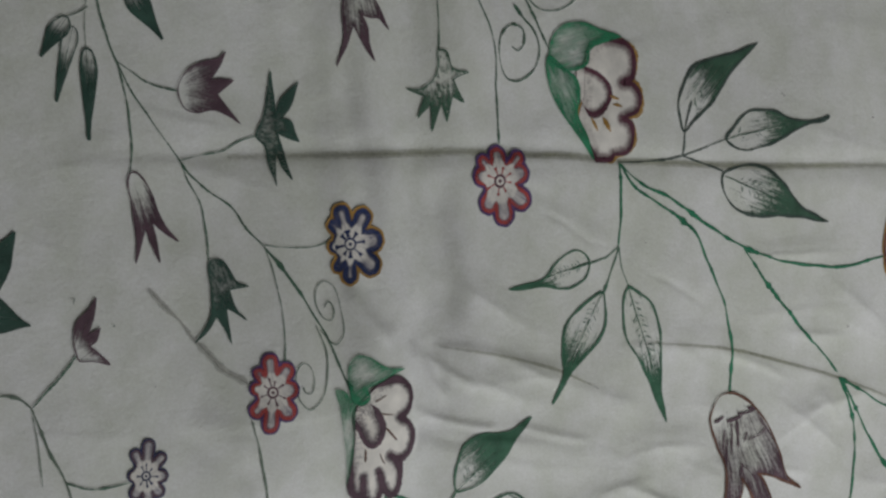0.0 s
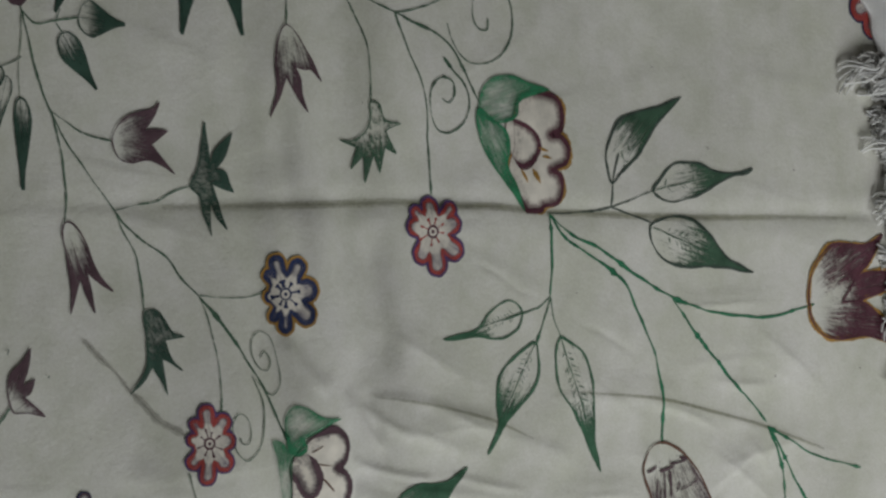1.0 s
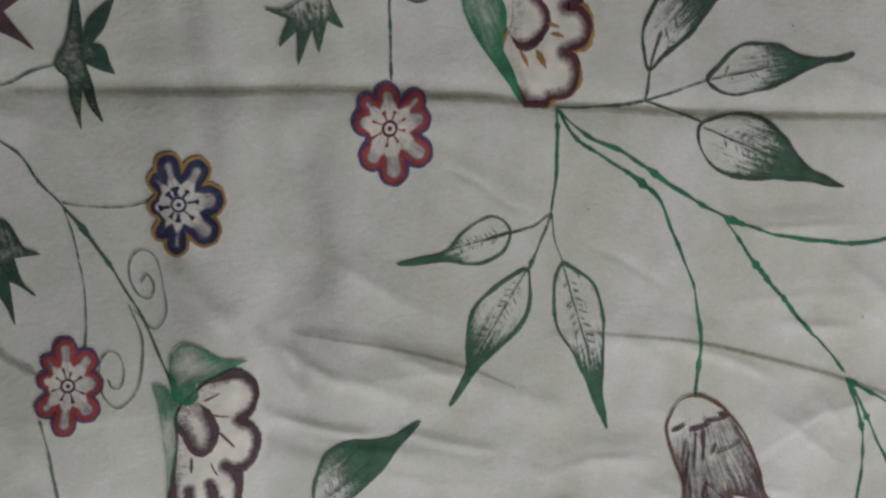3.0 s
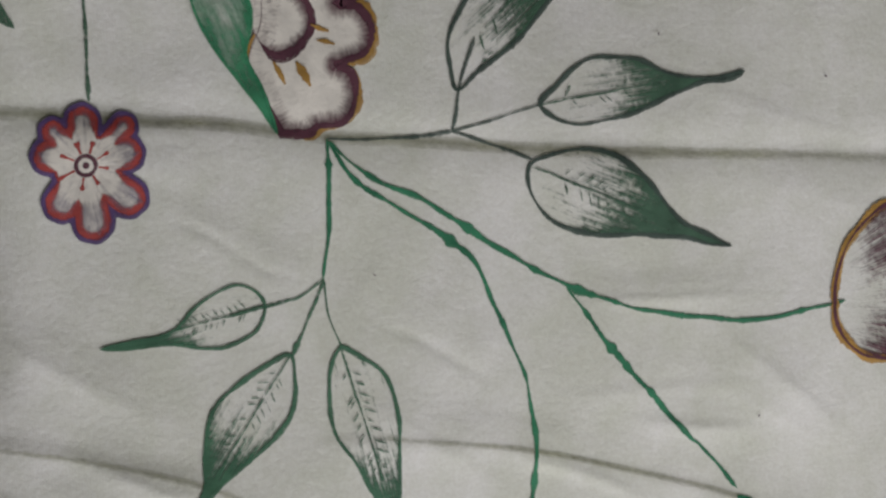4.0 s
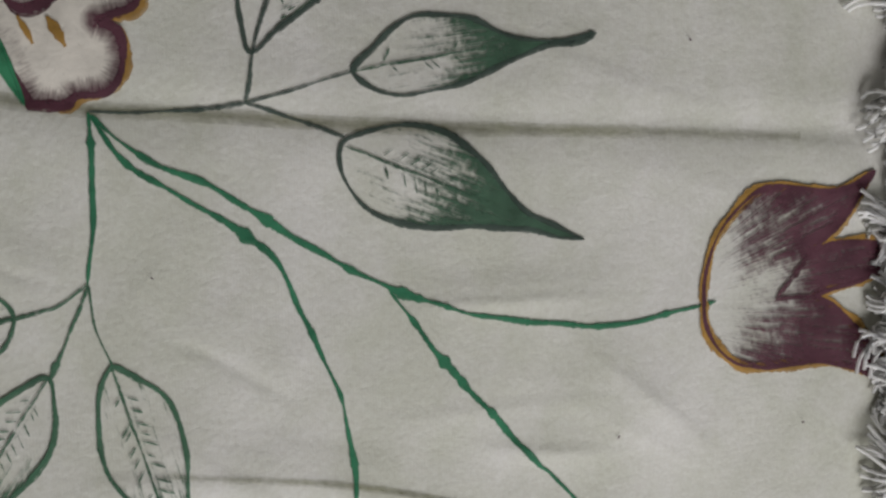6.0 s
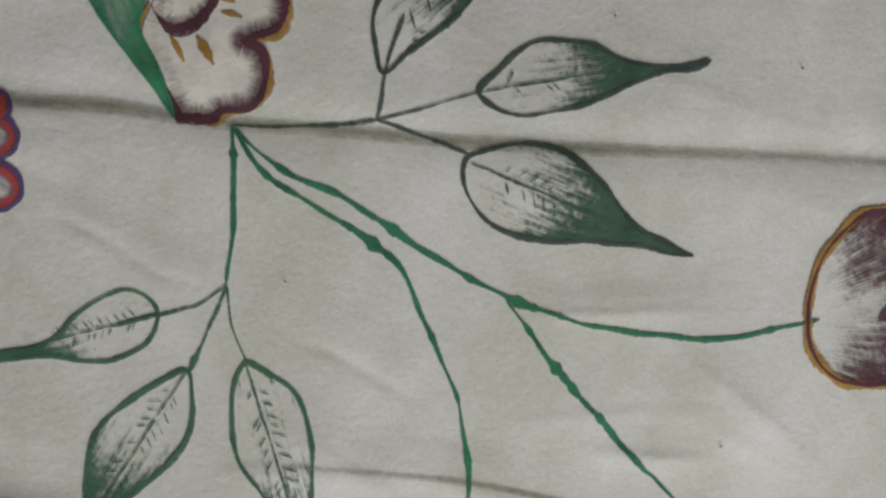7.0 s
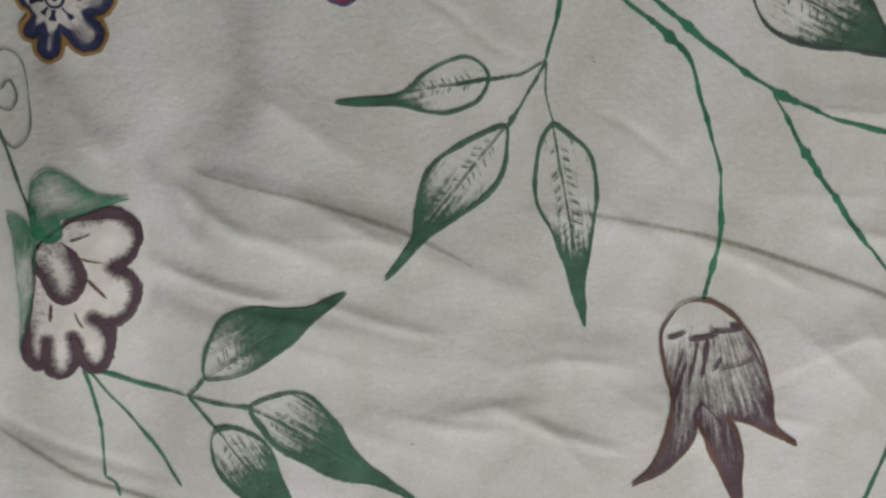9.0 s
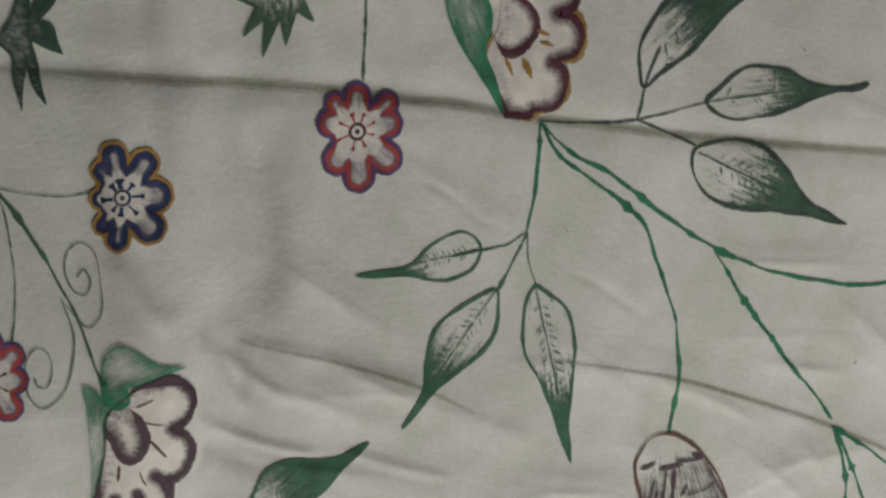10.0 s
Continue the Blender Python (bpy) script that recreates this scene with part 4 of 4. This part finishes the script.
# uneven hatching across the hanging bell
for a, b, width in (((99.6, -119.6), (105.5, -117.3), 1.0), ((107.0, -120.3), (116.5, -118.6), 1.2), ((113.5, -117.2), (124.6, -117.4), 1.9), ((119.8, -115.6), (125.4, -116.4), 1.1),
                    ((116.4, -131.5), (119.0, -126.6), 0.9), ((119.2, -131.0), (130.4, -127.6), 0.8), ((113.0, -134.0), (113.6, -120.5), 1.3), ((109.2, -136.0), (110.0, -121.0), 0.7), ((104.0, -133.0), (105.6, -124.0), 0.6)):
    stem([a, ((a[0] + b[0]) / 2 + 0.3, (a[1] + b[1]) / 2 - 0.4), b], width, "plum")
# green star-shaped blooms
star([(-119.3, 30.6), (-115.9, 36.9), (-113.5, 45.8), (-111.5, 55.4, 1), (-110.8, 46.8), (-110.6, 37.8, 1), (-108.1, 43.8), (-99.8, 50.6, 1), (-103.4, 42.0), (-108.1, 36.5, 1), (-104.0, 35.2), (-102.7, 30.6), (-101.1, 26.7, 1), (-105.8, 28.5), (-110.4, 31.0, 1), (-108.3, 23.0), (-107.9, 19.6), (-106.2, 12.1, 1), (-109.9, 17.5), (-111.5, 24.3, 1), (-112.8, 16.5), (-113.1, 10.0, 1), (-115.2, 18.8), (-115.7, 25.6)], "forest", 0.05)
star([(-143.7, -16.7), (-138.8, -16.7), (-135.6, -21.3), (-133.3, -25.9), (-128.7, -27.9, 1), (-133.4, -28.1), (-136.9, -28.3, 1), (-134.8, -36.8), (-131.2, -41.0, 1), (-135.9, -37.2), (-139.0, -35.3, 1), (-138.4, -44.2), (-138.2, -49.6, 1), (-140.0, -44.0), (-143.0, -38.3, 1), (-146.9, -43.2), (-152.9, -47.6, 1), (-147.2, -41.1), (-144.8, -35.9), (-144.3, -27.1)], "forest", 0.0)
star([(-36.6, 59.8), (-32.8, 59.2), (-30.3, 52.2), (-22.7, 50.1, 1), (-28.2, 48.7), (-30.4, 47.5, 1), (-28.4, 42.9), (-25.9, 37.8, 1), (-31.2, 40.5, 1), (-34.2, 30.0, 1), (-36.1, 38.1, 1), (-41.1, 26.4, 1), (-40.7, 38.0, 1), (-47.1, 32.4, 1), (-43.2, 41.4, 1), (-51.6, 44.9, 1), (-44.5, 44.5), (-39.0, 48.5), (-36.7, 54.4)], "dark", 0.35)
# lilies: petals, calyx, stamens
lily_petals([(39.6, 58.0), (52.0, 60.6), (59.7, 57.7), (62.6, 51.3), (61.2, 43.9), (55.7, 41.2, 1), (61.3, 40.2), (64.6, 34.3), (62.7, 28.2), (54.7, 25.5, 1), (59.2, 22.5), (60.0, 16.0), (56.6, 10.6), (49.4, 9.4), (47.8, 7.6), (40.2, 8.5, 1), (36.0, 17.5), (32.1, 27.8), (35.7, 38.1), (36.2, 48.2)], "maroon", "gold", 2.8, 4)
lily_petals([(32.3, 48.7), (40.7, 47.1), (47.1, 42.0), (48.8, 35.4), (44.8, 30.2), (39.0, 28.2), (34.5, 32.4), (32.2, 40.6)], "maroon", "", 2.2)
calyx([(18.5, 55.0), (16.9, 48.0), (19.4, 38.1), (24.8, 28.1), (31.6, 18.9), (38.7, 8.5, 1), (35.3, 20.0), (31.3, 29.1), (33.2, 36.8), (31.5, 44.4), (25.8, 49.4)], "jade", 0.8)
calyx([(18.5, 55.0), (20.9, 63.0), (26.3, 67.7), (36.9, 68.5), (46.0, 65.0), (56.7, 61.5, 1), (45.8, 59.2), (39.6, 56.5), (37.8, 50.8), (31.6, 48.2), (24.3, 48.9), (19.9, 51.8)], "jade", 0.66)
lily_petals([(-81.6, -76.1), (-75.8, -73.9), (-70.0, -72.6), (-64.6, -75.5), (-62.1, -80.7), (-63.9, -86.1), (-69.5, -88.9, 1), (-63.8, -92.6), (-62.4, -97.9), (-65.2, -104.5), (-70.3, -106.3), (-74.3, -104.3, 1), (-70.8, -108.2), (-69.2, -113.7), (-71.2, -120.0), (-74.6, -120.8), (-77.8, -116.5), (-79.8, -110.0, 1), (-78.7, -116.0), (-80.3, -121.9), (-83.7, -123.1), (-86.3, -119.5), (-86.8, -111.4, 1), (-86.9, -115.8), (-88.9, -119.3), (-91.8, -115.4), (-91.8, -109.1), (-90.5, -101.8), (-89.9, -93.0), (-88.9, -83.0)], "plum", "plum", 1.9, 3)
lily_petals([(-83.3, -81.1), (-79.1, -86.2), (-77.2, -91.8), (-79.0, -97.4), (-82.3, -98.9), (-85.7, -97.0), (-88.2, -91.2), (-89.6, -84.7), (-87.4, -81.6)], "plum", "", 2.8)
calyx([(-90.7, -78.4), (-92.8, -74.9), (-96.7, -73.7), (-95.5, -80.8), (-94.5, -91.8), (-93.7, -103.1), (-94.0, -113.3, 1), (-91.2, -102.3), (-90.2, -92.0), (-89.4, -82.9), (-89.1, -79.7)], "jade", 0.06)
calyx([(-90.2, -79.3), (-91.0, -72.2), (-90.5, -65.3), (-86.5, -61.0), (-81.3, -62.5), (-74.2, -67.3), (-64.7, -69.2, 1), (-73.4, -71.2), (-80.0, -73.6), (-83.3, -74.6), (-82.8, -79.3), (-85.8, -81.3), (-88.6, -80.6)], "jade", 0.36)
stem([(38.4, 27.0), (39.9, 24.0), (41.0, 21.0)], 1.50, "gold")
stem([(44.2, 26.6), (45.8, 23.7), (47.8, 20.2)], 1.50, "gold")
stem([(49.9, 32.1), (52.1, 31.7), (54.6, 30.7)], 1.50, "gold")
stem([(48.4, 36.1), (51.1, 34.6), (53.0, 34.0)], 1.50, "gold")
stem([(-80.8, -80.5), (-77.5, -79.5), (-75.3, -78.6)], 0.80, "ochre")
stem([(-78.3, -85.7), (-74.6, -86.8), (-71.9, -87.3)], 0.80, "ochre")
stem([(-76.2, -92.1), (-73.4, -95.3), (-70.8, -98.3)], 0.80, "ochre")
stem([(-79.3, -102.2), (-78.4, -105.1), (-77.1, -107.4)], 0.80, "ochre")
stem([(-85.7, -99.8), (-85.7, -102.7), (-85.8, -105.2)], 0.80, "ochre")


def crease_dirt_shade(points, width, ink):
    """Olive line along an old fold: grime, plus the fold's shade put into colour."""
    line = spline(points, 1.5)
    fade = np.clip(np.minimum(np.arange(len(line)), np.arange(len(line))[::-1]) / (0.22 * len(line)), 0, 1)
    ribbon("crease_dirt_shade", line, width, "crease", SHEET, ink=ink * (0.45 + 0.55 * fade) - 0.06 * np.sin(np.arange(len(line)) / 9.0), lift=0.22 - LAYER[0], uneven=0.06, taper=False)


crease_dirt_shade(MAIN_FOLD[2:-1], 3.6, 0.48)
crease_dirt_shade([(-102.9, -138.3), (-89.2, -147.6), (-75.0, -157.3), (-48.6, -169.1)], 1.8, 0.46)
crease_dirt_shade([(-47, -62.7), (-17, -71), (13, -82), (34, -93)], 1.8, 0.40)
crease_dirt_shade([(66, -77), (110, -86), (143, -96.8), (176, -108.7), (215, -126)], 2.0, 0.50)


def specks():
    """Flecks of lint in the weave, and two drops of spilt paint."""
    for x, y, reach, width in ((-198.5, -25.4, 2.2, 1.6), (-184.0, -36.6, 0.8, 1.2)):
        ribbon("paint_drop", np.array([(x, y)]) + np.linspace(-0.5, 0.5, 5)[:, None] * (0.35 * reach, reach), width, "forest", SHEET, lift=0.1)
    for x, y in ((204, 16), (64, -31), (185, -85), (241, -88), (120, 70), (-40, 60), (-170, -62), (150, 30), (20, -150)):
        turn = rng.uniform(0, 3)
        ribbon("fleck", np.array([(x, y)]) + np.linspace(-0.5, 0.5, 4)[:, None] * (math.cos(turn), math.sin(turn)), 0.7, "pale_grey" if x < 0 else "plum", SHEET, lift=0.1)


specks()


# ---- knotted fringe of a second white cloth that lies over the sheet's side ----
def tube(bm, line, radius, sides=5):
    rings = []
    for i, p in enumerate(line):
        ahead = (line[min(i + 1, len(line) - 1)] - line[max(i - 1, 0)]).normalized()
        a = ahead.orthogonal().normalized()
        b = ahead.cross(a)
        rings.append([bm.verts.new(p + radius * (math.cos(k * 2 * math.pi / sides) * a + math.sin(k * 2 * math.pi / sides) * b)) for k in range(sides)])
    for p, q in zip(rings, rings[1:]):
        for k in range(sides):
            bm.faces.new((p[k], p[(k + 1) % sides], q[(k + 1) % sides], q[k]))


def part(name, bm, material, parent, label=""):
    bmesh.ops.recalc_face_normals(bm, faces=bm.faces[:])
    me = bpy.data.meshes.new(name)
    bm.to_mesh(me)
    bm.free()
    me.materials.append(material)
    smooth(me)
    ob = new(name, me)
    ob.parent = parent
    return tagged(ob, label)


EDGE_Y = [-260, -150, -90, -40, 5, 28, 45, 70, 88, 100, 115, 135, 200]
EDGE_X = [300, 286, 274, 272, 272, 272, 271, 268, 262, 259, 263, 272, 284]


def crumple(x, y):
    """The height of the crumpled white cloth, in millimetres."""
    z = 3.0 + 0.9 * math.sin(y / 8 + 1.6 * math.sin(x / 11)) + 0.8 * math.sin(x / 7 - y / 17 + 1.1) + 0.5 * math.sin(y / 3.7 + x / 5.1)
    return max(2.0, z)


def make_fringed_cloth():
    base = tagged(new("fringed_cloth"), "crumpled white woven cloth with a fluffy yarn fringe", "shawl")
    bm = bmesh.new()
    ys, xs = np.arange(-250, 190, 2.5), np.r_[0, 0.8, 2, np.linspace(4, 110, 48)]
    top, under = [], []
    for y in ys:
        e = np.interp(y, EDGE_Y, EDGE_X) + 1.6 * math.sin(y / 6.1) + 1.1 * math.sin(y / 2.9 + 1)
        line, low = [], []
        for x in xs:
            hem = min(1.0, (x / 7.0) ** 0.5)
            z = 1.6 + (crumple(e + x, y) - 1.0) * hem
            line.append(bm.verts.new(((e + x) / 1000, y / 1000, z / 1000)))
            low.append(bm.verts.new(((e + x + 0.4) / 1000, y / 1000, (z - 1.1) / 1000)))
        top.append(line), under.append(low)
    for g, flip in ((top, 0), (under, 1)):
        for a, b in zip(g, g[1:]):
            for k in range(len(xs) - 1):
                q = (a[k], a[k + 1], b[k + 1], b[k])
                bm.faces.new(q[::-1] if flip else q)
    for a, b, c, d in zip(top, top[1:], under, under[1:]):
        bm.faces.new((a[0], b[0], d[0], c[0]))
        bm.faces.new((a[-1], c[-1], d[-1], b[-1]))
    part("woven_body", bm, YARN, base)
    for y in np.arange(-120, 80, 8.0):
        y = y + rng.normal() * 1.5
        e = np.interp(y, EDGE_Y, EDGE_X) + rng.normal() * 2.0
        root = Vector((e + 4, y, 5.5)) / 1000
        bm = bmesh.new()
        lean = rng.normal() * 0.3 - 0.25
        reach = (rng.uniform(21, 31) if y > 54 else rng.uniform(13, 20)) * (0.82 + 0.24 * math.cos(2 * math.pi * (y - 30) / 33))
        for _ in range(7):
            lock, lock_far = lean + rng.normal() * 0.7, reach * rng.uniform(0.45, 1.08)
            phase, curl, rise = rng.uniform(0, 6.3), rng.uniform(1.2, 3.6), rng.uniform(0, 5.0)
            for _ in range(5):
                spread, far = lock + rng.normal() * 0.13, lock_far * rng.uniform(0.8, 1.12)
                jig, own = rng.normal() * 0.6, rng.uniform(0, 1.5)
                line = []
                for k in range(13):
                    s = k / 12
                    x = -math.cos(spread) * far * s + curl * 0.6 * math.cos(phase + s * 9) * s
                    yy = math.sin(spread) * far * s * (0.35 + 0.65 * s) + curl * math.sin(phase + s * 8 + jig) * s**0.8 + jig * 0.9
                    up = max(0.8, 4.6 * (1 - s) ** 1.4 + (rise + own) * 4 * s * (1 - s) + curl * 0.5 * (1 + math.cos(phase * 2 + s * 7)) * s)
                    line.append(Vector((root.x + (x - 2) / 1000, root.y + yy / 1000, up / 1000)))
                tube(bm, line, 0.0006, 5)
        part("tassel", bm, YARN, base)
    return base


make_fringed_cloth()
